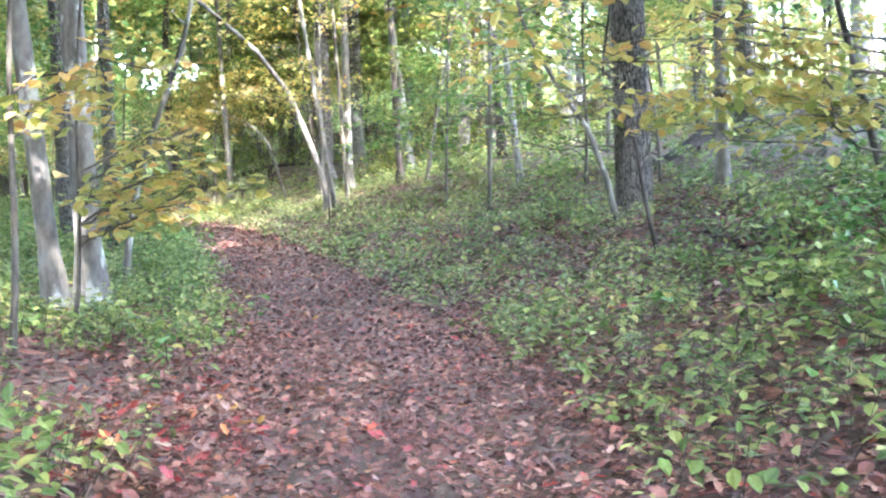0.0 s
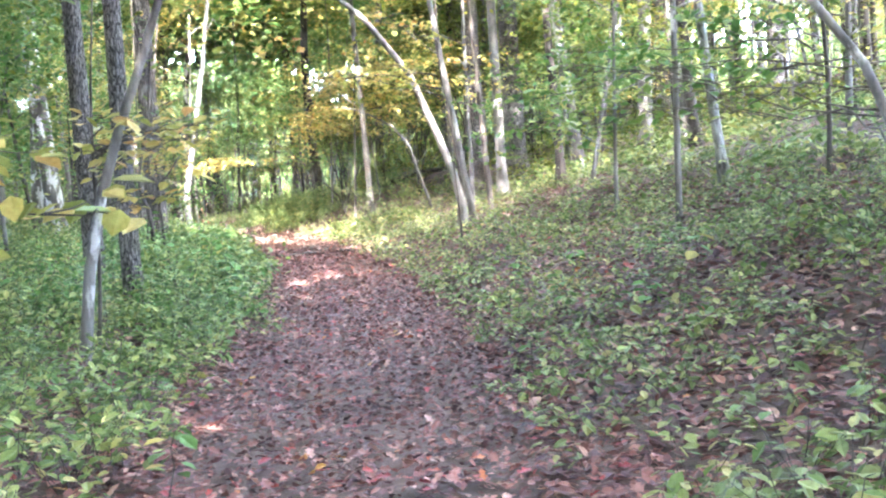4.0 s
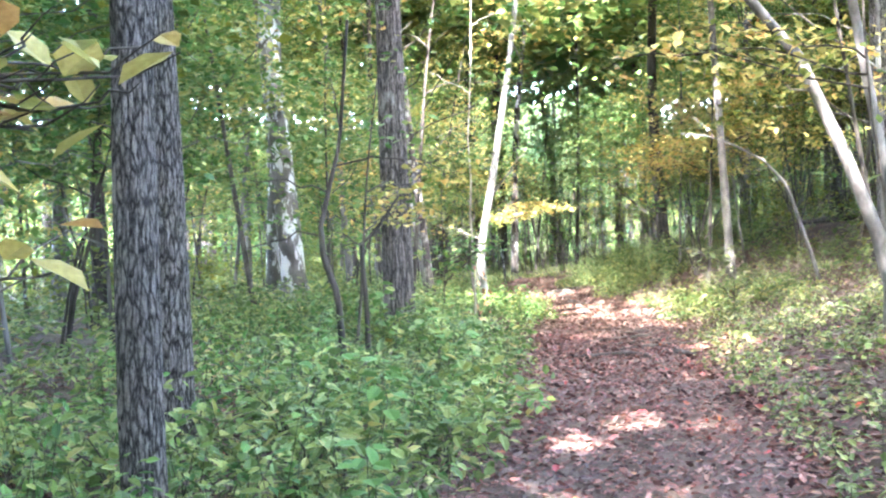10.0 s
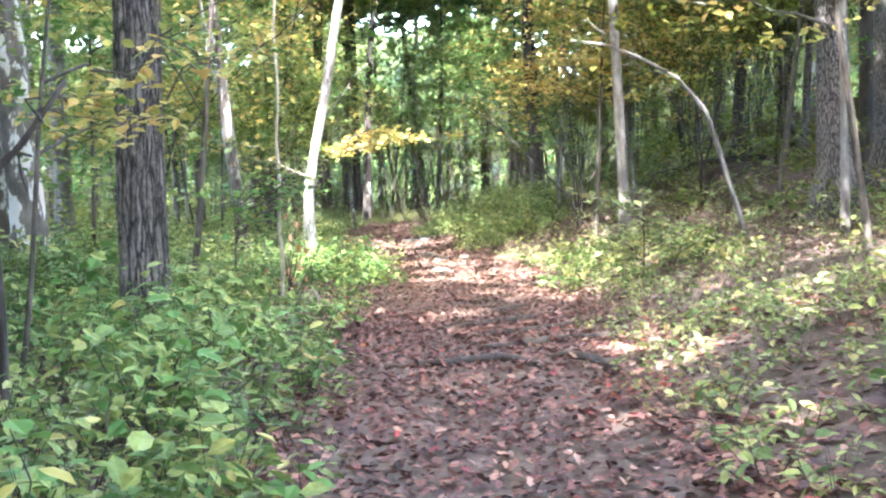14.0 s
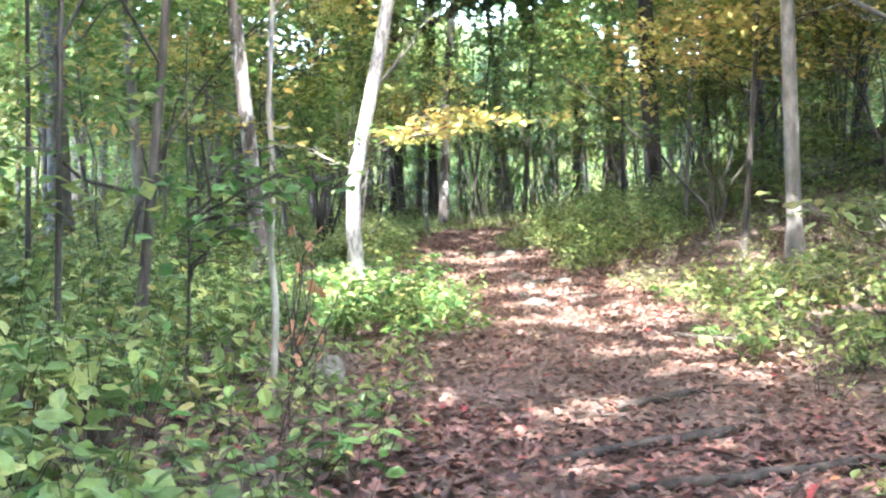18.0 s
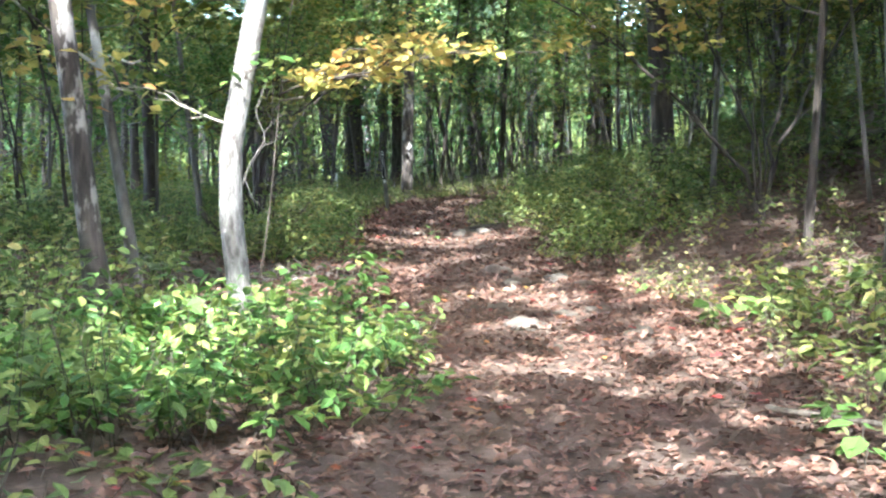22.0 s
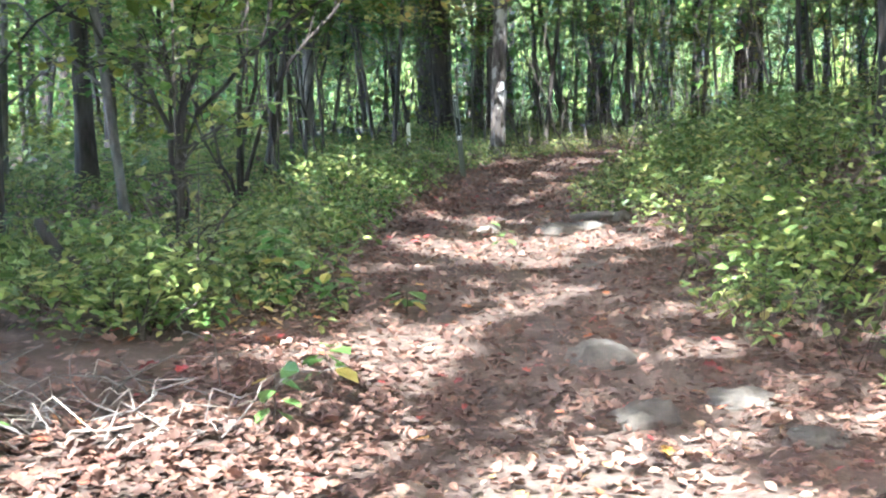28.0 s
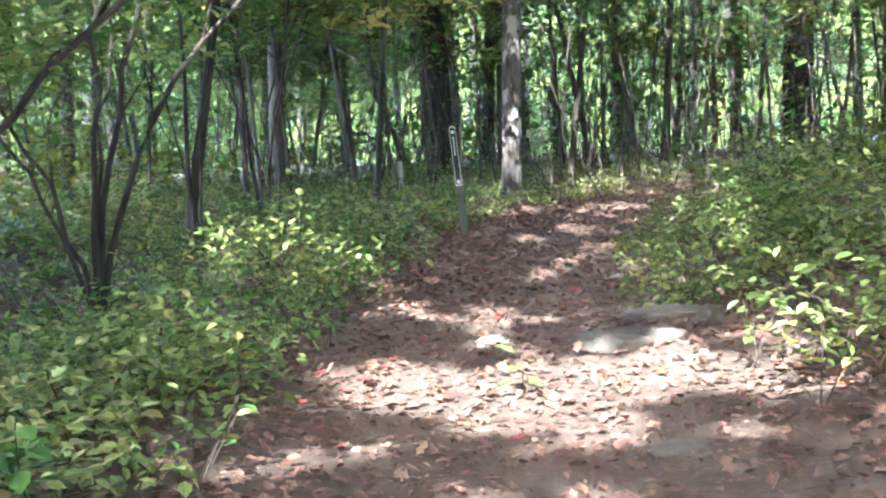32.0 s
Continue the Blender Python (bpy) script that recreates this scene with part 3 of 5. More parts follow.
place_rng = np.random.default_rng(21)
count = 0
tries = 0
while count < 190 and tries < 6000:
    tries += 1
    # from 105 on, trees added for shade: behind the start, then over background and slope
    x, y = (place_rng.uniform(-32, 20), place_rng.uniform(-8, 78)) if count < 105 else (place_rng.uniform(-15, 14), place_rng.uniform(-27, 10)) if count < 160 else (place_rng.uniform(-34, 4), place_rng.uniform(44, 78)) if count < 172 else (place_rng.uniform(-5, 9), place_rng.uniform(28, 52))
    if not free_place(x, y, 1.7 if count >= 172 or y < 10 else 2.6) or not far_from_path(x, y, 4.5 if y > 8 else 3.0):
        continue
    taken.append((x, y))
    bark = [OAK, DARK, GREY, PALE, SHAGGY][place_rng.choice(5, p=[0.27, 0.3, 0.2, 0.13, 0.1])]
    tree(x, y, place_rng.uniform(0.14, 0.42), place_rng.uniform(12, 18), place_rng.normal(0, 0.04), bark, [CROWN, OLIVE, YELLOW][place_rng.choice(3, p=[0.6, 0.25, 0.15])], low=place_rng.uniform(4, 7), seg=9)
    count += 1
# more tall trees added to cast shade; those right of the start stay unseen
count = tries = 0
while count < 46 and tries < 4000:
    tries += 1
    if count < 11:
        x, y = place_rng.uniform(-26, -13.5), place_rng.uniform(12, 30)
    elif count < 20:
        x, y = place_rng.uniform(-14, -6.5), place_rng.uniform(5, 17)
    elif count < 32:
        x, y = place_rng.uniform(-38, 0), place_rng.uniform(56, 78)
    else:
        y = place_rng.uniform(-16, 9)
        x = place_rng.uniform(2.4 + 0.3 * max(y, 0), 7)
    if not free_place(x, y, 1.5) or not far_from_path(x, y, 4.5 if y > 10 else 2.2):
        continue
    taken.append((x, y))
    tree(x, y, place_rng.uniform(0.16, 0.36), place_rng.uniform(13, 18), place_rng.normal(0, 0.04), [OAK, DARK, SHAGGY][place_rng.choice(3)], CROWN, low=place_rng.uniform(5, 8), seg=9, limb_len=4.0 if count >= 32 else None)
    count += 1
count = tries = 0
while count < 185 and tries < 6000:
    tries += 1
    x, y = place_rng.uniform(-30, 12), place_rng.uniform(9, 72)
    if not free_place(x, y, 1.3) or not far_from_path(x, y, 3.0) or far_from_path(x, y, 15):
        continue
    taken.append((x, y))
    bark = [TWIG, DARK, GREY, PALE][place_rng.choice(4, p=[0.35, 0.25, 0.25, 0.15])]
    tree(x, y, place_rng.uniform(0.05, 0.12), place_rng.uniform(4.0, 8.0), place_rng.normal(0, 0.12), bark, [CROWN, OLIVE, YELLOW][place_rng.choice(3, p=[0.52, 0.22, 0.26])], "low", low=place_rng.uniform(0.8, 2.2), n_limbs=6, seg=6, leaf_n=1300 if far_from_path(x, y, 9) else 2200,
         label="young understorey tree with layered yellow-green leaves", group="young trees of the lower storey")
    count += 1

count = tries = 0
while count < 90 and tries < 4000:
    tries += 1
    x, y = (place_rng.uniform(-31, -6), place_rng.uniform(52, 67)) if count < 46 else (place_rng.uniform(-17, -9), place_rng.uniform(18, 31)) if count < 66 else (place_rng.uniform(1.5, 14), place_rng.uniform(25, 46))
    if not free_place(x, y, 1.1) or not far_from_path(x, y, 2.6):
        continue
    taken.append((x, y))
    tree(x, y, place_rng.uniform(0.04, 0.09), place_rng.uniform(4.5, 8.0), place_rng.normal(0, 0.1), [TWIG, DARK, GREY][place_rng.choice(3)], [LUSH, CROWN, OLIVE][place_rng.choice(3, p=[0.45, 0.3, 0.25])], "low", low=place_rng.uniform(1.0, 2.2) if count < 66 else 2.6, n_limbs=7, seg=6, leaf_n=1900,
         label="young understorey tree with dense layers of green leaves", group="young trees of the lower storey")
    count += 1

# ---- far woods that close the view ----
rng = np.random.default_rng(13)
def far_woods():
    n = 200
    a = rng.uniform(0, 2 * np.pi, n)
    r = rng.uniform(42, 78, n)
    x, y = -8 + r * np.cos(a), 28 + r * np.sin(a)
    z = ground_z(x, y)
    tubes = []
    for i in range(n):
        h = rng.uniform(10, 17)
        w = rng.uniform(0.1, 0.3)
        tubes.append(tube([(x[i], y[i], z[i] - 0.3), (x[i] + rng.normal(0, 0.3), y[i], z[i] + h * 0.5), (x[i] + rng.normal(0, 0.6), y[i], z[i] + h)], [w, w * 0.7, w * 0.25], 5))
    v, f = joined(tubes)
    tagged(new("far_trunks", mesh_of("far_trunks", v, f, DARK, True)), "distant tree trunks of the surrounding woods", "woods", kind="stuff")
    g0 = g = 5000
    per = 16
    ahead = rng.random(g) < 0.72
    a = np.where(ahead, rng.uniform(radians(58), radians(165), g), rng.uniform(0, 2 * np.pi, g))
    r = rng.uniform(34, 66, g)
    cx, cy = -8 + r * np.cos(a), 28 + r * np.sin(a)
    cz = ground_z(cx, cy) + np.where(rng.random(g) < 0.45, rng.uniform(0.2, 4.5, g), rng.uniform(3, 18, g))
    p = np.repeat(np.stack([cx, cy, cz], -1), per, 0) + rng.normal(0, 1, (g * per, 3)) * np.array([0.9, 0.9, 0.35])
    g = 2500
    a, r = rng.uniform(radians(52), radians(150), g), rng.uniform(38, 62, g)
    cx, cy = -8 + r * np.cos(a), 28 + r * np.sin(a)
    high = np.repeat(np.stack([cx, cy, ground_z(cx, cy) + rng.uniform(6, 18, g)], -1), per, 0) + rng.normal(0, 1, (g * per, 3)) * np.array([1.1, 1.1, 0.5])
    p = np.concatenate([p, high])
    size = np.concatenate([np.full(g0 * per, 0.25), np.full(g * per, 0.34)])
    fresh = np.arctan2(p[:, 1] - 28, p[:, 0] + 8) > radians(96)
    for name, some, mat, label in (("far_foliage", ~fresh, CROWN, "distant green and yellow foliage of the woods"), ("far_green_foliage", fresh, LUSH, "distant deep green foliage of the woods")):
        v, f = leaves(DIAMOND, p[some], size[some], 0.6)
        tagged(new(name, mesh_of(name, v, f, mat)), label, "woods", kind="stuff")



def far_shade_canopy():
    """High leaf sprays, mostly above the view, added to shade the far woods."""
    n = 7600
    a, r = rng.uniform(radians(82), radians(150), n), np.sqrt(rng.uniform(25 ** 2, 84 ** 2, n))
    x, y = -8 + r * np.cos(a), 28 + r * np.sin(a)
    p = np.stack([x, y, ground_z(x, y) + rng.uniform(13.5, 18.5, n)], -1)
    v, f = leaves(DIAMOND, p, 1.2, 0.35)
    tagged(new("far_shade_canopy", mesh_of("far_shade_canopy", v, f, CROWN)), "high leaf sprays added out of view to shade the far woods", "woods", kind="stuff")


far_woods()
far_shade_canopy()


def backdrop():
    """A ring of distant woodland past everything else, with an uneven top."""
    m, nt, b = base_material("distant_woods", 0.95)
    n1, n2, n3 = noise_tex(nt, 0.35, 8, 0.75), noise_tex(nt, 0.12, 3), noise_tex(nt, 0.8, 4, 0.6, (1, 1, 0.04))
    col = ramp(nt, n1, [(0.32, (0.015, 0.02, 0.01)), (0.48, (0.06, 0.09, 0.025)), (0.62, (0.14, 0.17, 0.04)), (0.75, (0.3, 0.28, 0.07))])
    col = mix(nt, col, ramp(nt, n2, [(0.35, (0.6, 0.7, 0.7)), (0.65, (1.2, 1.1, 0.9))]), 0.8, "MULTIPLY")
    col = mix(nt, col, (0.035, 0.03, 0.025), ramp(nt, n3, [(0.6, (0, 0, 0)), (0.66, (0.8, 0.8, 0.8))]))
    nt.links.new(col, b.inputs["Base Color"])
    bump(nt, b, n1, 1.0, 1.5)
    k = 360
    a = np.arange(k) / k * 2 * np.pi
    rows = []
    for h in np.linspace(0, 1, 9):
        r = 84 + 3 * np.sin(a * 9 + h * 3) + 2 * np.sin(a * 23 + h * 7)
        top = 17 + 2.5 * np.sin(a * 17) + 1.5 * np.sin(a * 41 + 1)
        rows.append(np.stack([-8 + r * np.cos(a), 28 + r * np.sin(a), -1 + h * top], -1))
    v = np.concatenate(rows)
    i = np.arange(8)[:, None] * k + np.arange(k)[None]
    j = np.arange(8)[:, None] * k + (np.arange(k)[None] + 1) % k
    f = np.stack([i, j, j + k, i + k], -1).reshape(-1, 4)
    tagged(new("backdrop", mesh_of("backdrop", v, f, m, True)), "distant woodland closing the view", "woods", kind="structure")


backdrop()


# ---- undergrowth ----
rng = np.random.default_rng(14)
def plants(name, x, y, height, spread, per, size, material, template=BROAD, label="", stems=True, tilt=0.35):
    """Many low plants as one mass: thin shoots with leaves at several heights."""
    n, k = len(x), 3
    z = ground_z(x, y)
    h = np.repeat(height * rng.uniform(0.4, 1.35, n), k) * rng.uniform(0.7, 1.15, n * k)
    a = rng.uniform(0, 2 * np.pi, n * k)
    r = spread * np.sqrt(rng.uniform(0.02, 1, n * k))
    foot = np.repeat(np.stack([x, y, z - 0.02], -1), k, 0) + rng.normal(0, 0.03, (n * k, 3)) * np.array([1, 1, 0])
    tip = foot + np.stack([np.cos(a) * r, np.sin(a) * r, h], -1)
    each = max(3, round(per / k))
    u = np.tile(np.linspace(0.38, 1.0, each) ** 0.8, n * k)
    turn = np.repeat(a, each) + np.tile(np.arange(each) * 2.4, n * k) + rng.normal(0, 0.35, n * k * each)
    p = np.repeat(foot, each, 0) + np.repeat(tip - foot, each, 0) * u[:, None] + np.stack([np.cos(turn), np.sin(turn), np.zeros(len(turn))], -1) * size * 0.3
    p[:, 2] += np.repeat(h, each) * 0.25 * u * (1 - u)
    v, f = leaves(template, p, size * (1.3 - 0.45 * u), tilt, yaw=turn - np.pi / 2, droop=0.2)
    tagged(new(name, mesh_of(name, v, f, material)), label, "undergrowth", kind="stuff")
    if stems:
        b, t = foot, tip
        w = 0.003
        sv = np.stack([b + [w, 0, 0], b + [-w / 2, w, 0], b + [-w / 2, -w, 0], t + [w / 2, 0, 0], t + [-w / 2, w / 2, 0], t + [-w / 2, -w / 2, 0]], 1).reshape(-1, 3)
        q = np.array([(0, 1, 4, 3), (1, 2, 5, 4), (2, 0, 3, 5)])
        sf = (q[None] + (np.arange(n * k) * 6)[:, None, None]).reshape(-1, 4)
        tagged(new(name + "_stems", mesh_of(name + "_stems", sv, sf, TWIG)), "thin brown stems of low woodland plants", "undergrowth", kind="stuff")


def pick(n, y0, y1, lo, hi, side=0, dens=None):
    y = rng.uniform(y0, y1, n)
    cx = np.interp(y, TRAIL[:, 1], TRAIL[:, 0])
    sd = rng.choice([-1.0, 1.0], n) if side == 0 else np.full(n, float(side))
    x = cx + sd * rng.uniform(lo, hi, n) * 1.08
    edge = np.abs(trail_offset(x, y)[1])
    keep = edge > lo + 0.18 * wob(x, y, 1.5, 5)
    if dens is not None:
        keep &= wob(x, y, 0.9, dens) + rng.normal(0, 0.35, n) > -0.25
    return x[keep], y[keep]


LABEL_U = "dense low woodland plants with green and yellowing leaves"
plants("low_plants_near_right", *pick(1000, 3, 12, 0.9, 5.5, 1, 6.0), 0.17, 0.24, 13, 0.07, DULL, label=LABEL_U)
plants("low_plants_right", *pick(1200, 12, 30, 0.9, 5.5, 1), 0.18, 0.26, 14, 0.064, DULL, label=LABEL_U)
plants("leafy_plants_right", *pick(620, 4, 30, 1.0, 5.5, 1, 2.0), 0.28, 0.2, 12, 0.085, GREEN, label=LABEL_U)
plants("few_plants_near_left", *pick(260, 4.5, 10, 1.2, 4.5, -1, 2.0), 0.22, 0.2, 10, 0.07, GREEN, label=LABEL_U)
plants("low_plants_left", *pick(820, 9.5, 20, 1.05, 4.5, -1), 0.24, 0.26, 15, 0.08, GREEN, label=LABEL_U)
plants("tall_plants_left", *pick(430, 17, 28, 1.0, 5, -1), 0.4, 0.3, 20, 0.088, GREEN, label=LABEL_U)
plants("lush_plants_left", *pick(270, 17, 29, 0.85, 4, -1, 3.0), 0.5, 0.28, 18, 0.085, LUSH, label="fresh green leafy plants beside the trail")
plants("plants_behind_stone", *pick(420, 27.5, 33.4, 2.0, 5.5, -1), 0.5, 0.3, 20, 0.1, GREEN, label=LABEL_U)
plants("few_plants_left", *pick(60, 28, 33, 1.0, 2.0, -1), 0.2, 0.2, 8, 0.09, GREEN, label=LABEL_U)
plants("sparse_plants_right", *pick(900, 30, 42, 1.4, 6, 1, 1.0), 0.24, 0.24, 13, 0.06, DULL, label=LABEL_U)
plants("trailside_plants_right", *pick(130, 33, 39, 1.6, 3.4, 1), 0.32, 0.24, 14, 0.1, GREEN, label=LABEL_U)
a = rng.uniform(0, 2 * np.pi, 190)
r = np.sqrt(rng.uniform(0, 1, 190))
bx, by = -10.15 + r * 1.15 * np.cos(a), 34.5 + r * 1.5 * np.sin(a)
keep = trail_offset(bx, by)[1] < -0.75
half = rng.random(len(bx)) < 0.3
plants("birch_weeds", bx[keep & half], by[keep & half], 0.44, 0.3, 24, 0.068, GREEN, label="leafy green plants round the foot of the birch")
keep &= ~half
plants("birch_plants", bx[keep], by[keep], 0.42, 0.28, 26, 0.092, LUSH, label="bright green plants round the foot of the birch")
plants("brush_plants_left", *pick(330, 33.5, 42, 2.7, 6, -1), 0.45, 0.28, 15, 0.1, GREEN, label=LABEL_U)
plants("low_plants_far_left", *pick(1900, 41.3, 62, 1.3, 6.5, -1), 0.22, 0.25, 15, 0.066, GREEN, label=LABEL_U)
plants("low_plants_far_right", *pick(800, 41.5, 62, 1.1, 6, 1), 0.4, 0.28, 19, 0.07, GREEN, label=LABEL_U)
plants("trailside_plants_far_right", *pick(300, 47.3, 59, 0.62, 2.0, 1), 0.3, 0.24, 15, 0.075, GREEN, label=LABEL_U)
plants("fresh_plants_left", *pick(240, 40.5, 56, 1.1, 4.5, -1, 4.0), 0.26, 0.22, 13, 0.075, LUSH, label="fresh yellow-green plants among the undergrowth")
plants("brown_plants_left", *pick(420, 17, 30, 0.85, 3.6, -1, 1.0), 0.3, 0.28, 15, 0.07, DULL, label=LABEL_U)
plants("outer_plants", *pick(4300, 6, 66, 4.5, 15), 0.4, 0.4, 12, 0.13, GREEN, DIAMOND, LABEL_U, False)
plants("outer_shrubs", *pick(1500, 6, 70, 5.5, 18), 1.1, 0.7, 34, 0.13, OLIVE, DIAMOND, "waist-high shrubs between the trunks", False)


# ---- leaf litter ----
rng = np.random.default_rng(15)
def litter(name, x, y, size, material, template=BROAD, tilt=0.22, label="", lift=0.012):
    p = np.stack([x, y, ground_z(x, y) + lift + rng.uniform(0, 0.02, len(x))], -1)
    v, f = leaves(template, p, size, tilt)
    tagged(new(name, mesh_of(name, v, f, material)), label, "fallen leaves", kind="stuff")


def strew(name, n, y0, y1, half, size, material, template, label):
    lx, ly = along_trail(n, y0, y1, half)
    litter(name, lx, ly, size, material, template, 0.35, label)


strew("trail_litter_lobed", 12500, -2, 31, 1.25, 0.066, LITTER, LOBED, "reddish-brown lobed oak leaves fallen on the trail")
strew("trail_litter", 29000, -2, 31, 1.25, 0.05, LITTER, BROAD, "reddish-brown fallen leaves covering the trail")
strew("trail_litter_oak", 8200, 29, 41, 1.9, 0.065, BROWN_LITTER, LOBED, "brown lobed oak leaves strewn over the trail")
strew("trail_litter_dry", 9500, 29, 41, 1.9, 0.046, BROWN_LITTER, BROAD, "brown fallen leaves strewn over the bare trail")
strew("thin_litter_oak", 7000, 41, 58, 1.8, 0.07, BROWN_LITTER, LOBED, "few brown oak leaves on the bare soil of the trail")
strew("thin_litter", 7500, 41, 58, 1.8, 0.045, BROWN_LITTER, BROAD, "small brown leaves on the bare soil of the trail")
strew("leaf_crumbs", 9000, 29, 58, 1.4, 0.024, BROWN_LITTER, DIAMOND, "crumbled bits of dry leaves on the soil")
strew("start_litter", 11000, 0, 11, 1.7, 0.056, LITTER, LOBED, "dense reddish-brown leaves fallen on the trail")
lx, ly = along_trail(420, 2, 15, 2.2)
litter("red_litter", lx, ly, 0.07, RED_LITTER, LOBED, label="scattered bright red maple leaves", lift=0.03)
lx, ly = along_trail(27000, -2, 30, 5.5, 0.8)
litter("side_litter_red", lx, ly, 0.08, LITTER, label="reddish fallen leaves under the low plants")
lx, ly = along_trail(15000, 2, 17, 4.2, 0.9)
litter("bank_litter", lx, ly, 0.075, LITTER, BROAD, 0.35, "reddish-brown oak leaves on the bank")
lx, ly = pick(13000, 3, 26, 0.8, 4.6, 1)
litter("bank_leaves", lx, ly, 0.082, LITTER, BROAD, 0.3, "reddish-brown leaves fallen between the plants of the bank")
gx, gy = rng.normal(-11.9, 0.8, 1900), rng.normal(38.8, 0.9, 1900)
keep = trail_offset(gx, gy)[1] < -0.6
litter("drifted_leaves", gx[keep], gy[keep], 0.07, BROWN_LITTER, LOBED, 0.35, "dry brown leaves drifted round the brush pile")
lx, ly = along_trail(1700, -2, 56, 2.6)
litter("bright_litter", lx, ly, 0.065, RED_LITTER, LOBED, label="scattered red and yellow fallen leaves", lift=0.03)
lx, ly = along_trail(23000, 26, 60, 6.0, 0.8)
litter("side_litter", lx, ly, 0.068, BROWN_LITTER, label="brown fallen leaves under the low plants")
lx, ly = pick(10000, 33, 50, 1.2, 6.0, 1)
litter("slope_litter", lx, ly, 0.07, BROWN_LITTER, LOBED, 0.3, "brown oak leaves covering the shaded slope")
lx, ly = along_trail(15000, -2, 66, 18.0, 5.0)
litter("outer_litter", lx, ly, 0.13, BROWN_LITTER, DIAMOND, label="brown fallen leaves on the forest floor")


gx, gy = rng.normal(-1.75, 0.45, 340), rng.normal(6.3, 0.9, 340)
litter("red_leaf_patch", gx, gy, 0.07, RED_LITTER, LOBED, 0.4, "drift of bright red and pink fallen maple leaves", 0.03)
gx, gy = rng.normal(-1.8, 0.5, 1000), rng.normal(6.2, 1.0, 1000)
litter("pale_leaf_patch", gx, gy, 0.075, BROWN_LITTER, LOBED, 0.4, "drift of pinkish-brown fallen leaves", 0.03)


# ---- saplings and shrubs ----
rng = np.random.default_rng(16)
def leafy_branch(top, a, b, n, size, material, width=0.3, bark=TWIG, radius=0.012, sag=0.04, flat=0.3, name="branch"):
    """A branch with side twigs and leaves lying in a flat spray, as parts of top."""
    c = bent(a, b, 8, sag, 0.032)
    br = part(name, mesh_of(name, *joined([tube(c, np.linspace(radius, radius * 0.3, 8), 5)]), bark, True), top)
    ln = np.linalg.norm(np.asarray(b, float) - np.asarray(a, float))
    d = (np.asarray(b, float) - np.asarray(a, float)) / ln
    side = np.array([-d[1], d[0], 0.0])
    pts = []
    for k in range(9):
        u = 0.2 + 0.8 * k / 8
        p0 = np.array([np.interp(u, np.linspace(0, 1, 8), c[:, j]) for j in range(3)])
        tip = p0 + (side * (1 if k % 2 else -1) * rng.uniform(0.6, 1.1) + d * rng.uniform(0.2, 0.8)) * width + np.array([0, 0, rng.normal(0, 0.05)])
        t = bent(p0, tip, 4, 0.0, 0.04)
        part("twig", mesh_of("twig", *joined([tube(t, np.linspace(radius * 0.4, 0.002, 4), 4)]), bark, True), br)
        pts += [p0 + (tip - p0) * q for q in (0.3, 0.5, 0.7, 0.85, 1.0)]
    pts = np.array(pts)
    p = pts[rng.integers(0, len(pts), n)] + rng.normal(0, 1, (n, 3)) * np.array([0.09, 0.09, 0.04])
    v, f = leaves(BROAD, p, size, flat, droop=0.25, width=1.25)
    part("foliage", mesh_of("foliage", v, f, material), br)


def sapling(x, y, height, radius, lean, branches, bark=TWIG, material=YELLOW, size=0.12, label="", n=60):
    """A young tree: a stem and some leafy branches, whose ends are given in the world."""
    z = gz(x, y) - 0.04
    top = empty("sapling", x, y, z, label, "sapling", "saplings beside the trail")
    h = np.linspace(0, height, 9)
    stem = np.stack([lean[0] * h / height + 0.03 * np.sin(h * 2), lean[1] * h / height + 0.02 * np.cos(h * 2.3), h], -1)
    part("stem", mesh_of("stem", *joined([tube(stem, np.linspace(radius, radius * 0.35, 9), 7, 0.02)]), bark, True), top)
    for bx, by, bz in branches:
        q = np.clip(bz - z - 0.25, 0.3, height)
        a = [np.interp(q, h, stem[:, k]) for k in range(3)]
        leafy_branch(top, a, (bx - x, by - y, bz - z), n, size, material)
    return top


sapling(3.3, 8.9, 4.0, 0.03, (0.2, -0.2), [(0.0, 8.2, 2.62), (0.2, 8.3, 2.3), (0.55, 8.3, 2.2), (0.9, 8.25, 2.02), (1.25, 8.2, 2.1), (1.55, 8.2, 1.85), (1.75, 8.1, 2.0), (2.05, 8.05, 2.08), (2.35, 7.95, 1.98), (1.4, 8.2, 2.42), (0.7, 8.3, 2.55), (1.9, 8.5, 2.3)],
        n=75, size=0.1, label="beech sapling with yellow and orange leaves over the trail")
sapling(-3.2, 10.4, 3.4, 0.025, (0.2, 0.1), [(-1.75, 10.8, 1.55), (-2.2, 10.1, 1.7), (-2.7, 9.6, 1.6), (-2.0, 9.7, 1.45), (-2.5, 10.9, 1.4), (-2.27, 10.37, 2.0), (-2.14, 10.43, 1.74), (-2.3, 10.36, 1.55), (-2.2, 10.4, 1.35), (-2.02, 10.5, 1.9)], material=YELLOW, n=34, size=0.13, label="sapling with large yellow-green leaves beside the trail")
sapling(-3.1, 8.6, 4.0, 0.03, (0.1, 0.3), [(-1.9, 9.0, 2.5), (-2.4, 8.6, 2.35), (-2.9, 9.6, 2.2)], n=70, size=0.11, label="sapling with orange-yellow leaves in the undergrowth")
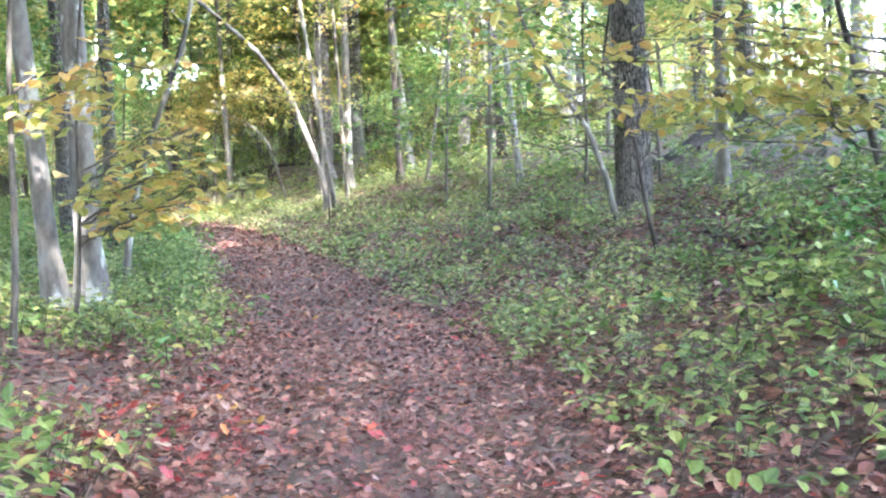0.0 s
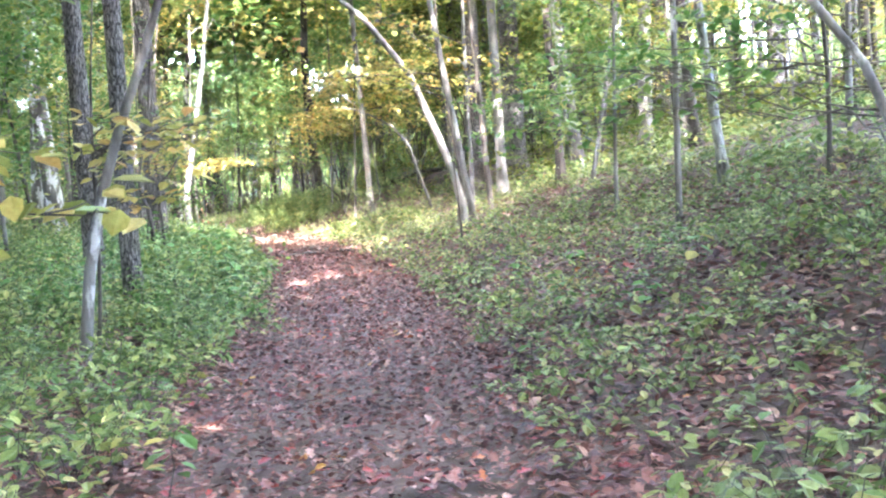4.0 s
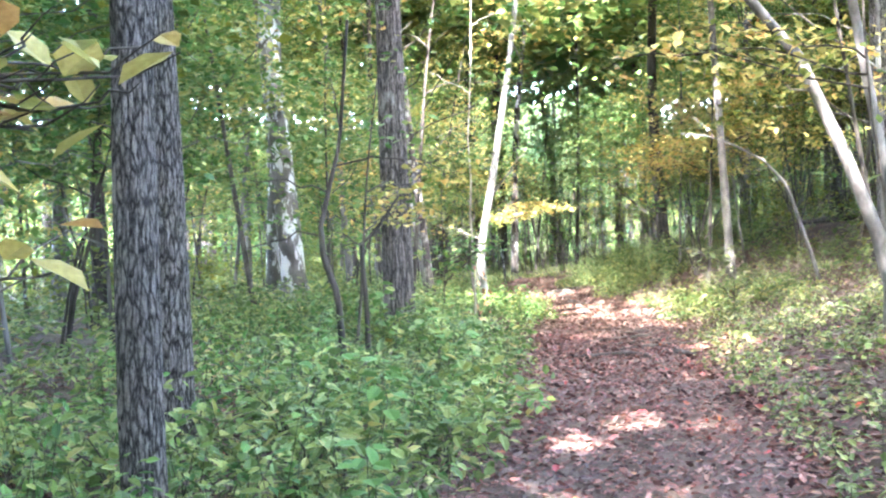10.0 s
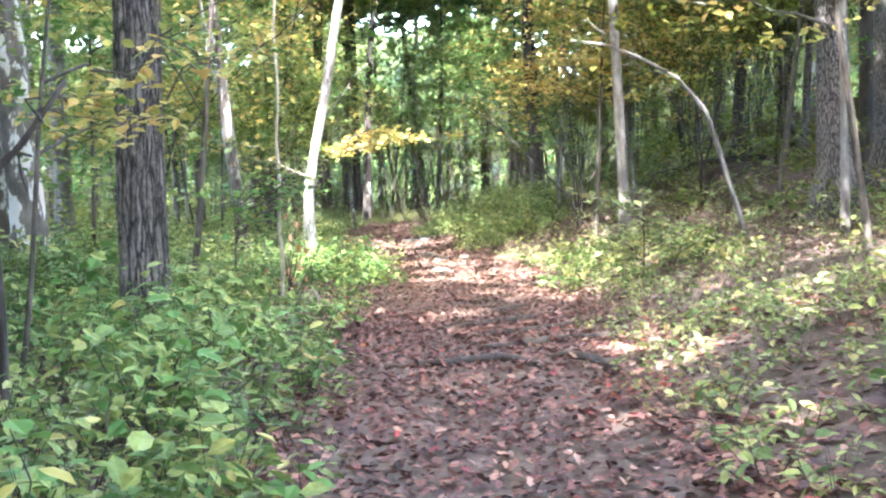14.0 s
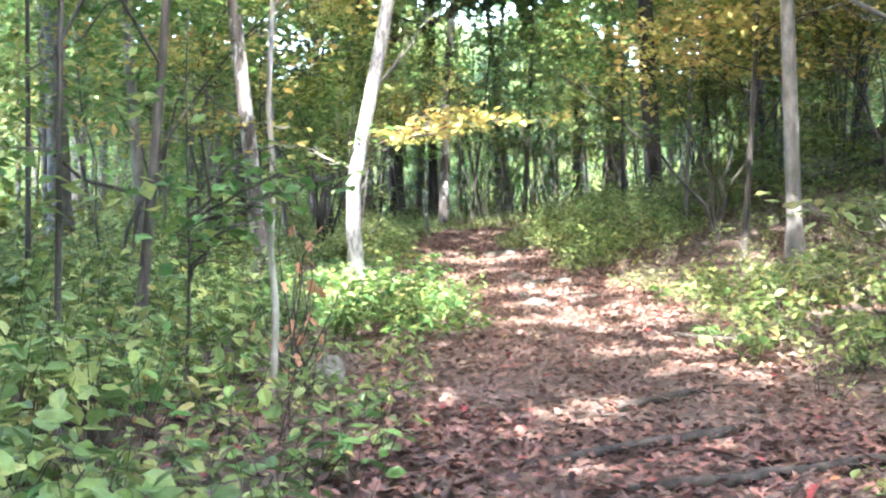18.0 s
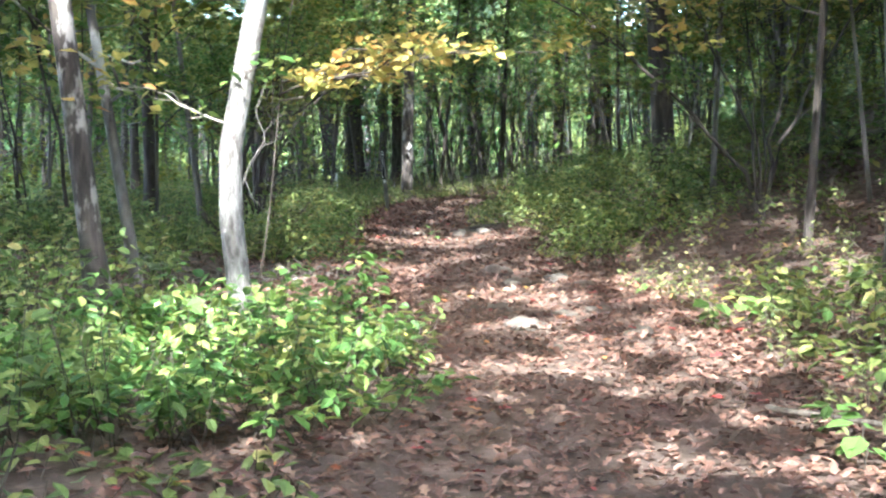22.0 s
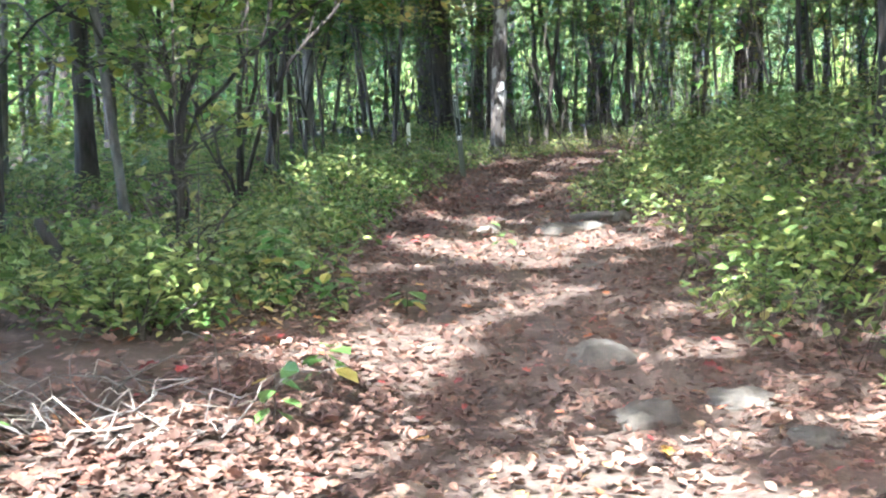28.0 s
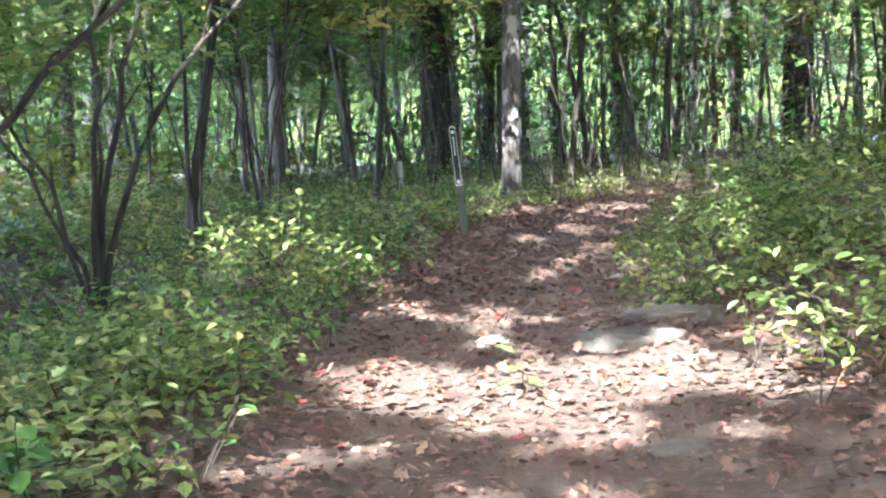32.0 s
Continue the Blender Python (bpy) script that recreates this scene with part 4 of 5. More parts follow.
sapling(-4.3, 16.2, 3.2, 0.02, (0.2, 0.0), [(-3.5, 15.7, 2.35), (-3.9, 16.0, 2.15), (-3.6, 15.1, 2.4), (-4.0, 16.6, 1.8), (-3.6, 16.74, 2.52), (-3.5, 16.8, 2.45), (-3.47, 16.86, 2.38), (-3.57, 16.77, 2.32), (-3.59, 16.75, 1.94), (-3.4, 16.92, 2.45)], n=14, size=0.13, label="thin sapling with a few orange-yellow leaves")
sapling(2.3, 19.6, 4.4, 0.03, (0.1, 0.0), [(-0.2, 19.3, 3.1), (0.4, 19.8, 2.9), (1.0, 18.8, 3.3)], n=90, size=0.11, material=CROWN, label="young tree with yellow-green leaves on long level branches")
sapling(-12.2, 38.3, 3.2, 0.008, (0.8, -0.4), [(-9.4, 38.2, 3.35), (-10.0, 37.3, 3.3), (-10.6, 38.0, 3.45)], n=150, size=0.09, label="young tree with a bright yellow level spray of leaves")
sapling(-7.6, 25.2, 3.0, 0.02, (0.3, 0.2), [(-6.9, 26.6, 3.1), (-7.4, 26.2, 2.7), (-8.0, 26.4, 2.9)], n=100, size=0.09, material=YELLOW, label="young tree with orange-brown leaves")
sapling(3.1, 17.3, 3.8, 0.025, (-0.3, 0.0), [(-0.6, 16.5, 2.5), (-0.4, 16.6, 2.4), (-0.1, 16.6, 2.25), (0.15, 16.55, 2.2), (0.1, 16.5, 2.05), (0.3, 16.5, 2.5), (-0.2, 16.7, 2.62)], n=22, size=0.1, material=CROWN,
        label="young tree with yellow-green leaves hanging on thin branches")
sapling(-8.9, 30.0, 2.2, 0.012, (0.1, 0.0), [(-8.45, 29.85, 2.5), (-8.25, 29.95, 2.4), (-8.1, 30.05, 2.45), (-8.0, 30.1, 2.38), (-8.4, 29.8, 2.15), (-8.35, 29.85, 2.25), (-8.5, 29.75, 2.1)], n=24, size=0.085, material=LUSH,
        label="young tree with drooping broad green leaves")
sapling(-13.9, 41.5, 2.8, 0.014, (0.1, 0.1), [(-13.5, 41.2, 2.95), (-13.6, 41.1, 3.05), (-13.3, 41.4, 3.15), (-13.3, 41.4, 2.6), (-13.15, 41.55, 2.7), (-13.5, 41.2, 2.37), (-13.35, 41.3, 2.0)], n=20, size=0.09, material=CROWN,
        label="young tree with sparse yellow-green leaves beside the trail")
sapling(-13.5, 41.2, 1.0, 0.008, (0.0, 0.1), [(-13.35, 41.35, 2.05), (-13.6, 41.1, 1.95), (-13.4, 41.0, 1.8), (-13.7, 41.4, 2.0)], n=26, size=0.06, material=DULL, label="thin shrub with small fading leaves")
sapling(-2.3, 24.6, 4.0, 0.02, (-0.2, 0.0), [(-4.15, 23.5, 3.56), (-3.65, 23.65, 3.67), (-3.35, 23.75, 3.8), (-2.9, 23.8, 4.3)], n=70, size=0.09, label="young tree with level orange-yellow sprays of leaves")
sapling(-5.5, 33.3, 1.1, 0.012, (0.0, 0.0), [(-5.9, 33.1, 2.2), (-5.4, 33.0, 2.05), (-5.7, 33.7, 2.3), (-5.2, 33.4, 1.8), (-5.85, 33.4, 1.75)], n=34, size=0.1, material=DULL, label="waist-high shrub with yellowing leaves")


def bare_stem(name, points, r0, r1, bark, label, category, seg=7, twigs=0):
    """One bare stem or branch, given by places in the world."""
    p = np.asarray(points, float)
    o = p[0].copy()
    fine = np.stack([np.interp(np.linspace(0, len(p) - 1, len(p) * 3), np.arange(len(p)), p[:, k]) for k in range(3)], -1) - o
    v, f = joined([tube(fine, np.linspace(r0, r1, len(fine)), seg, 0.04)])
    ob = new(name, mesh_of(name, v, f, bark, True))
    ob.location = o
    for k in range(twigs):
        i = int(len(fine) * (0.35 + 0.6 * k / max(twigs, 1)))
        away = rng.normal(0, 1, 3) * np.array([1, 1, 0.5]) + np.array([0, 0, 0.35])
        end = fine[i] + away / np.linalg.norm(away) * rng.uniform(0.25, 0.8)
        part("twig", mesh_of("twig", *joined([tube(bent(fine[i], end, 6, 0.04, 0.05), np.linspace(0.7 * r1, 0.3 * r1, 6), 5)]), bark, True), ob)
    return tagged(ob, label, category)


bare_stem("young_tree", [(2.1, 11.95, gz(2.1, 11.95) - 0.05), (2.07, 11.95, 0.92), (1.98, 11.96, 1.37), (1.91, 11.97, 1.93), (1.68, 12.0, 2.27), (1.6, 12.0, 2.6), (1.75, 12.2, 3.4), (2.0, 12.4, 4.5)], 0.028, 0.01, DARK, "dark crooked stem of a young tree", "sapling", twigs=6)
bare_stem("leaning_trunk", [(2.05, 14.0, gz(2.05, 14.0) - 0.05), (1.95, 14.0, 1.25), (1.9, 14.0, 1.58), (1.69, 14.05, 2.2), (1.36, 14.1, 2.7), (1.0, 14.2, 3.4), (0.8, 14.4, 4.6)], 0.045, 0.015, PALE, "thin pale trunk leaning against the oak", "sapling", twigs=3)
bare_stem("crooked_stem", [(-6.73, 23.6, gz(-6.73, 23.6) - 0.05), (-6.76, 23.55, 1.82), (-6.85, 23.48, 2.15), (-6.86, 23.47, 2.42), (-6.8, 23.53, 2.75), (-6.72, 23.6, 3.14), (-6.6, 23.6, 4.2)], 0.035, 0.015, DARK, "dark crooked stem of a young tree", "sapling", twigs=6)
bare_stem("crooked_stem", [(-6.82, 24.16, gz(-6.82, 24.16) - 0.05), (-6.82, 24.16, 1.71), (-6.85, 24.14, 2.27), (-6.72, 24.2, 2.4), (-6.53, 24.3, 2.7)], 0.03, 0.012, DARK, "dark forked stem of a dead sapling", "sapling", twigs=5)
bare_stem("arched_stem", [(-4.6, 36.2, gz(-4.6, 36.2) - 0.05), (-4.9, 36.15, 2.7), (-5.1, 36.14, 3.38), (-5.47, 36.11, 3.84), (-5.96, 36.04, 4.14), (-6.37, 35.97, 4.33), (-6.85, 35.86, 4.41)], 0.04, 0.012, GREY, "grey sapling arched over at its top", "sapling", twigs=6)
bare_stem("dead_branch", [(-11.3, 36.5, gz(-11.3, 36.5) - 0.04), (-11.26, 36.52, 2.2), (-11.23, 36.55, 2.37), (-11.19, 36.58, 2.49), (-11.1, 36.66, 2.67), (-11.16, 36.61, 2.86), (-11.1, 36.7, 3.1)], 0.007, 0.003, GREY, "pale dead sapling with a forked top", "sapling", twigs=5)
bare_stem("fallen_tree", [(3.2, 18.4, gz(3.2, 18.4) + 0.1), (4.4, 19.2, gz(4.4, 19.2) + 0.28), (5.7, 20.0, gz(5.7, 20.0) + 0.3), (6.4, 20.2, gz(6.4, 20.2) + 0.36), (7.4, 20.6, gz(7.4, 20.6) + 0.1)], 0.075, 0.03, DARK, "dark fallen tree lying in the undergrowth", "fallen tree", twigs=8)
bare_stem("fallen_branch", [(3.4, 18.6, gz(3.4, 18.6) + 0.1), (4.3, 19.0, gz(4.3, 19.0) + 0.45), (5.2, 19.4, gz(5.2, 19.4) + 0.72), (5.9, 19.6, gz(5.9, 19.6) + 0.95)], 0.04, 0.014, DARK, "dark broken branch propped on the fallen tree", "fallen branch", twigs=5)
bare_stem("fallen_branch", [(-0.9, 30.4, gz(-0.9, 30.4)), (0.2, 30.8, 2.35), (0.8, 31.0, 2.6), (1.6, 31.2, gz(1.6, 31.2))], 0.04, 0.015, DARK, "dark fallen branch between the trees", "fallen branch", twigs=6)
bare_stem("fallen_branch", [(0.9, 30.6, gz(0.9, 30.6)), (1.2, 30.9, 2.6), (1.45, 31.0, 2.85), (2.0, 31.2, 2.95)], 0.025, 0.01, DRY, "bleached broken branch standing up from the ground", "fallen branch", twigs=4)
bare_stem("fallen_branch", [(2.4, 31.0, gz(2.4, 31.0) + 0.1), (3.2, 31.4, gz(3.2, 31.4) + 0.2), (4.2, 31.4, gz(4.2, 31.4) + 0.1)], 0.06, 0.04, DRY, "bleached log lying among the plants", "log")
bare_stem("log", [(-8.3, 46.2, gz(-8.3, 46.2) + 0.05), (-7.3, 45.6, gz(-7.3, 45.6) + 0.14), (-6.2, 44.7, gz(-6.2, 44.7) + 0.22), (-5.0, 44.2, gz(-5.0, 44.2) + 0.12)], 0.09, 0.06, DARK, "dark log lying on the leaf-covered slope", "log")
bare_stem("stump", [(-14.05, 41.2, gz(-14.05, 41.2) - 0.05), (-14.15, 41.15, gz(-14.05, 41.2) + 0.15), (-14.4, 41.05, gz(-14.05, 41.2) + 0.35), (-14.5, 41.0, gz(-14.05, 41.2) + 0.55)], 0.08, 0.03, DARK, "dark broken stump leaning in the brush", "stump")
bare_stem("stick", [(-7.35, 35.15, gz(-7.35, 35.15) + 0.03), (-7.0, 35.0, gz(-7.0, 35.0) + 0.05), (-6.5, 34.8, gz(-6.5, 34.8) + 0.02)], 0.02, 0.012, TWIG, "short dead stick on the fallen leaves", "stick")
bare_stem("stick", [(0.5, 10.2, gz(0.5, 10.2) + 0.02), (0.2, 10.4, gz(0.2, 10.4) + 0.03), (-0.4, 10.35, gz(-0.4, 10.35) + 0.02)], 0.014, 0.007, DARK, "thin dark stick lying across the trail", "stick")


def multi_stem(x, y, n, height, spread, bark=DARK, leaf=OLIVE, leaf_n=1500, label="many-stemmed shrub tree with spreading dark stems"):
    """Several stems that fan out from one foot, with a thin crown above."""
    z = gz(x, y) - 0.05
    top = empty("shrub_tree", x, y, z, label, "shrub", "many-stemmed shrubs")
    heads = []
    for k in range(n):
        a = rng.uniform(0, 2 * np.pi)
        s = spread * rng.uniform(0.5, 1.2)
        h = height * rng.uniform(0.75, 1.15)
        b0 = np.array([rng.normal(0, 0.1), rng.normal(0, 0.1), 0.0])
        u = np.linspace(0, 1, 8)
        p = b0 + np.stack([np.cos(a) * s * u ** 1.4, np.sin(a) * s * u ** 1.4, h * u ** 0.9], -1)
        p[1:] += rng.normal(0, 0.035, (7, 3))
        r = rng.uniform(0.012, 0.027)
        st = part("stem", mesh_of("stem", *joined([tube(p, np.linspace(r, r * 0.3, 8), 6, 0.03)]), bark, True), top)
        for j in range(3):
            q = p[3 + j]
            t = q + np.array([rng.normal(0, 0.5), rng.normal(0, 0.5), rng.uniform(0.2, 0.8)])
            part("twig", mesh_of("twig", *joined([tube(bent(q, t, 5, 0.03, 0.05), np.linspace(r * 0.4, 0.004, 5), 4)]), bark, True), st)
            heads += [t, (q + t) / 2]
        heads += [p[-1], p[-2], p[-3]]
    heads = np.array(heads)
    heads = heads[heads[:, 2] > 0.5 * height]
    per = 20
    cl = crown_points(heads, leaf_n // per, 0.3, 0.6)
    p = np.repeat(cl, per, 0) + rng.normal(0, 1, (len(cl) * per, 3)) * np.array([0.22, 0.22, 0.05])
    p = p[shaded(p + np.array([x, y, z]))]
    v, f = leaves(DIAMOND, p, 0.11, 0.4)
    part("crown", mesh_of("crown", v, f, leaf), top)


def arching_shrub(x, y, stems, leaf_n, label, leaf=CROWN):
    """A shrub whose stems bow out from one foot. stems: reach to the right, reach away, height, bow, radius."""
    z = gz(x, y) - 0.05
    top = empty("shrub_tree", x, y, z, label, "shrub", "many-stemmed shrubs")
    heads = []
    for right, away, h, bow, r in stems:
        u = np.linspace(0, 1, 12)[:, None]
        end = np.array([0.877 * right - 0.48 * away, 0.48 * right + 0.877 * away, h])
        p = np.concatenate([end[None, :2] * u ** (1 + bow), end[2] * u ** (1 / (1 + 0.5 * bow))], 1)
        p[1:-1] += rng.normal(0, 0.022, (10, 3))
        st = part("stem", mesh_of("stem", *joined([tube(p, np.linspace(r, r * 0.35, 12), 7, 0.04)]), DARK, True), top)
        for k in (4, 6, 7, 8, 9, 10):
            a = p[k]
            b = a + (p[k] - p[k - 2]) * rng.uniform(0.6, 1.6) + rng.normal(0, 0.3, 3) + np.array([0, 0, 0.12])
            part("twig", mesh_of("twig", *joined([tube(bent(a, b, 5, 0.05, 0.05), np.linspace(r * 0.4, 0.003, 5), 4)]), DARK, True), st)
            heads += [b, (a + b) / 2]
        heads += [p[-1], p[-3]]
    heads = np.array(heads)
    heads = heads[heads[:, 2] > 0.9]
    per = 18
    cl = crown_points(heads, leaf_n // per, 0.22, 0.5)
    p = np.repeat(cl, per, 0) + rng.normal(0, 1, (len(cl) * per, 3)) * np.array([0.2, 0.2, 0.035])
    v, f = leaves(BROAD, p, 0.075, 0.35, width=1.1)
    part("crown", mesh_of("crown", v, f, leaf), top)


arching_shrub(-16.3, 45.35, [(1.9, 0.3, 2.9, 0.55, 0.026), (0.65, 0.2, 3.2, 0.3, 0.026), (0.3, -0.2, 3.4, 0.5, 0.022), (-0.75, -0.1, 1.9, 0.2, 0.022), (-1.1, 0.4, 2.1, 0.1, 0.018), (0.1, 0.5, 2.6, 0.2, 0.014)], 1500,
              "many-stemmed shrub tree with long arching dark stems beside the trail")
arching_shrub(-15.5, 43.5, [(-1.3, -0.2, 2.2, 1.3, 0.028), (1.1, 0.0, 2.7, 1.2, 0.032), (2.6, 0.4, 2.6, 1.0, 0.026), (-0.4, 0.3, 2.8, 0.9, 0.022), (0.5, -0.4, 2.5, 0.8, 0.018)], 2200,
              "small dark tree with several crooked spreading stems")
arching_shrub(-8.3, 42.4, [(-2.3, 0.2, 2.5, 0.35, 0.028), (1.5, 0.3, 2.8, 0.3, 0.026), (-0.2, 0.2, 2.9, 0.3, 0.02), (0.6, -0.2, 2.8, 0.4, 0.024), (-1.0, 0.5, 2.9, 0.5, 0.022), (0.2, 0.6, 2.6, 0.6, 0.016)], 1500,
              "many-stemmed shrub tree with arching dark stems on the slope", OLIVE)
arching_shrub(-5.9, 42.0, [(-1.2, 0.0, 2.9, 0.5, 0.024), (1.0, 0.2, 3.1, 0.5, 0.026), (0.1, 0.4, 3.2, 0.3, 0.02), (1.6, -0.2, 2.4, 0.4, 0.018), (-0.5, -0.3, 3.0, 0.6, 0.02)], 1300,
              "many-stemmed shrub tree with arching dark stems on the slope", OLIVE)
for x, y, n, h in [(-7.0, 48.6, 9, 5.2), (-4.6, 44.0, 7, 5.0), (-5.6, 47.0, 8, 5.0), (-9.2, 52.5, 7, 5.0), (-2.4, 42.5, 6, 5.2), (-3.0, 48.5, 7, 5.4), (-11.5, 56.0, 7, 5.0), (-6.0, 53.5, 7, 5.4), (-8.6, 57.5, 6, 5.4)]:
    multi_stem(x, y, n, h, 1.7, leaf_n=4600)
for x, y, n, h in [(-15.5, 40.0, 5, 4.6), (-18.0, 48.5, 6, 4.8), (-19.5, 51.5, 6, 4.6), (-13.6, 35.5, 5, 4.4), (-17.5, 41.5, 5, 5.0), (-21.5, 54.0, 6, 5.0), (-12.5, 27.0, 5, 4.6), (-14.5, 31.5, 5, 4.6), (-10.3, 24.0, 5, 4.4), (-8.6, 20.4, 5, 4.2)]:
    multi_stem(x, y, n - 2, h, 1.9, leaf=CROWN, leaf_n=2600)


def bush(x, y, w, h, material=GREEN, n=1400, size=0.062, label="dense leafy bush at the trail's edge"):
    """A dense low bush: thin stems and a mass of leaves with an uneven outline."""
    z = gz(x, y) - 0.03
    top = empty("bush", x, y, z, label, "bush", "bushes beside the trail")
    tips = []
    for k in range(12):
        a, s = rng.uniform(0, 2 * np.pi), w * math.sqrt(rng.uniform(0, 1))
        t = np.array([np.cos(a) * s, np.sin(a) * s, h * rng.uniform(0.5, 1.1) * (1 - 0.4 * (s / w) ** 2)])
        part("stem", mesh_of("stem", *joined([tube(bent((t[0] * 0.2, t[1] * 0.2, 0), t, 5, 0.08, 0.04), np.linspace(0.01, 0.003, 5), 4)]), TWIG, True), top)
        tips += [t, t * 0.8, t * np.array([0.8, 0.8, 0.55])]
    tips = np.array(tips)
    p = tips[rng.integers(0, len(tips), n)] + rng.normal(0, 1, (n, 3)) * np.array([0.17, 0.17, 0.1])
    p = p[p[:, 2] > 0.05]
    v, f = leaves(BROAD, p, size, 0.4, droop=0.1)
    part("foliage", mesh_of("foliage", v, f, material), top)


for x, y, w, h in [(-10.2, 42.7, 0.6, 0.75), (-9.6, 43.4, 0.8, 1.1), (-10.6, 44.0, 0.7, 0.95), (-9.9, 45.0, 0.9, 1.2), (-11.5, 45.6, 0.7, 0.9), (-11.0, 46.8, 0.9, 1.1), (-12.4, 48.2, 0.7, 0.8), (-12.0, 49.6, 0.9, 1.0), (-13.2, 51.0, 0.8, 0.8), (-12.6, 52.6, 0.9, 1.0), (-14.2, 54.0, 0.8, 0.9), (-8.9, 44.6, 0.8, 1.2)]:
    bush(x, y, w, 0.72 * h, n=850, size=0.074)
for x, y, w, h in [(-14.6, 43.4, 0.6, 0.33), (-15.0, 44.4, 0.7, 0.4), (-14.9, 42.0, 0.7, 0.4), (-16.4, 47.5, 0.8, 0.6), (-17.6, 50.2, 0.8, 0.6), (-13.9, 41.3, 0.5, 0.42), (-14.3, 42.5, 0.6, 0.33), (-13.3, 40.5, 0.45, 0.55), (-14.6, 41.6, 0.6, 0.4), (-14.6, 43.9, 0.6, 0.33)]:
    bush(x, y, w, h, DULL if rng.random() < 0.4 else GREEN, n=1000, size=0.066, label="low leafy bush in the undergrowth")


for x, y, w, h in [(2.35, 6.2, 0.5, 0.35), (2.9, 7.2, 0.6, 0.4), (3.3, 8.4, 0.7, 0.5), (2.3, 7.9, 0.4, 0.3), (3.7, 9.6, 0.8, 0.5), (4.3, 11.2, 0.8, 0.6), (-1.95, 4.6, 0.25, 0.6), (3.0, 10.2, 0.5, 0.35)]:
    bush(x, y, w, h, LUSH if rng.random() < 0.5 else GREEN, n=360, size=0.085, label="fresh green leafy bush beside the trail")
for x, y, w, h in [(-4.9, 20.2, 0.45, 0.75), (-5.4, 20.9, 0.5, 0.85), (-4.7, 21.3, 0.4, 0.6), (-5.7, 19.7, 0.5, 0.7), (-5.2, 22.4, 0.45, 0.7), (-6.4, 22.3, 0.6, 0.9), (-6.3, 24.6, 0.5, 0.8), (-7.2, 26.0, 0.5, 0.8), (-7.6, 27.2, 0.5, 0.75), (-5.5, 23.6, 0.35, 0.5)]:
    bush(x, y, w, 0.85 * h, LUSH if rng.random() < 0.25 else GREEN, n=330, size=0.095, label="knee-high bush with broad green leaves")


# ---- seedlings with large leaves ----
rng = np.random.default_rng(17)
BIG_LEAF = mesh_of("seedling_leaf", BROAD[0] * np.array([1.35, 1, 1]), BROAD[1], LUSH)
BIG_LEAF_Y = mesh_of("yellow_seedling_leaf", BROAD[0] * np.array([1.3, 1, 1]), BROAD[1], YELLOW)


def seedling(x, y, h, n, size, yellow=0.15, label="bright green seedling with broad leaves"):
    z = gz(x, y) - 0.01
    top = empty("seedling", x, y, z, label, "seedling", "seedlings beside the trail")
    c = bent((0, 0, 0), (rng.normal(0, 0.04), rng.normal(0, 0.04), h), 5, 0, 0.03)
    part("stem", mesh_of("stem", *joined([tube(c, np.linspace(0.005, 0.002, 5), 5)]), TWIG, True), top)
    for k in range(n):
        u = 0.45 + 0.55 * k / (n - 1)
        p = [np.interp(u, np.linspace(0, 1, 5), c[:, j]) for j in range(3)]
        lf = part("leaf", BIG_LEAF_Y if rng.random() < yellow else BIG_LEAF, top)
        s = size * rng.uniform(0.75, 1.2)
        lf.matrix_basis = pose(*p, rng.normal(-12, 14), rng.normal(0, 14), k * 137 + rng.normal(0, 15)) @ Matrix.Translation((0, 0.035, 0)) @ Matrix.Scale(s, 4)


for x, y in [(-12.92, 41.95), (-13.91, 42.13), (-13.11, 41.8), (-8.06, 37.86), (-11.66, 39.48), (-5.05, 23.24), (-7.51, 24.66), (-6.81, 34.13), (-6.5, 33.5), (0.76, 16.4), (-0.31, 16.8), (-4.98, 23.56),
             (-5.21, 23.92), (-1.84, 11.54), (1.7, 5.49), (-6.52, 26.73), (-7.5, 28.98), (-13.28, 45.14), (-14.38, 44.28), (-12.5, 47.75), (-11.89, 40.29), (-9.0, 39.92), (-7.8, 37.85), (-7.2, 36.98), (1.3, 7.0), (1.6, 9.0), (-1.9, 8.2), (-10.94, 37.44), (-10.72, 37.63), (-10.98, 38.19), (-12.35, 38.57), (-11.7, 37.0), (-11.71, 37.39), (-10.74, 35.71), (-10.56, 35.86), (-10.37, 36.13),
             (-10.28, 36.5), (-10.8, 36.9), (-13.29, 41.72), (-12.94, 41.94), (-13.93, 41.9), (-13.15, 40.77), (-13.45, 42.13), (-13.13, 40.94), (-12.6, 42.2), (-7.69, 24.78), (-6.94, 24.25), (-5.41, 23.82), (-5.24, 23.21), (-7.17, 23.83),
             (-6.23, 23.13), (-5.86, 23.3), (-0.32, 18.71), (-0.88, 19.04), (0.46, 18.46), (0.34, 15.31), (-6.36, 33.57), (-6.99, 34.77), (-7.99, 30.45), (-6.8, 37.04)]:
    seedling(x, y, rng.uniform(0.14, 0.34), int(rng.integers(6, 11)), rng.uniform(0.09, 0.13))


for x, y in [(-4.6, 20.3), (-5.0, 21.0), (-5.5, 21.9), (-6.0, 21.6), (-5.2, 22.2), (-6.2, 22.6), (-6.7, 23.2), (-5.9, 24.4), (-6.6, 25.2), (-7.4, 25.8), (-4.2, 19.4), (-8.0, 26.6), (-10.6, 37.0), (-13.7, 42.4)]:
    seedling(x, y, rng.uniform(0.45, 0.8), 16, rng.uniform(0.1, 0.14), 0.1, "tall seedling with many broad green leaves")


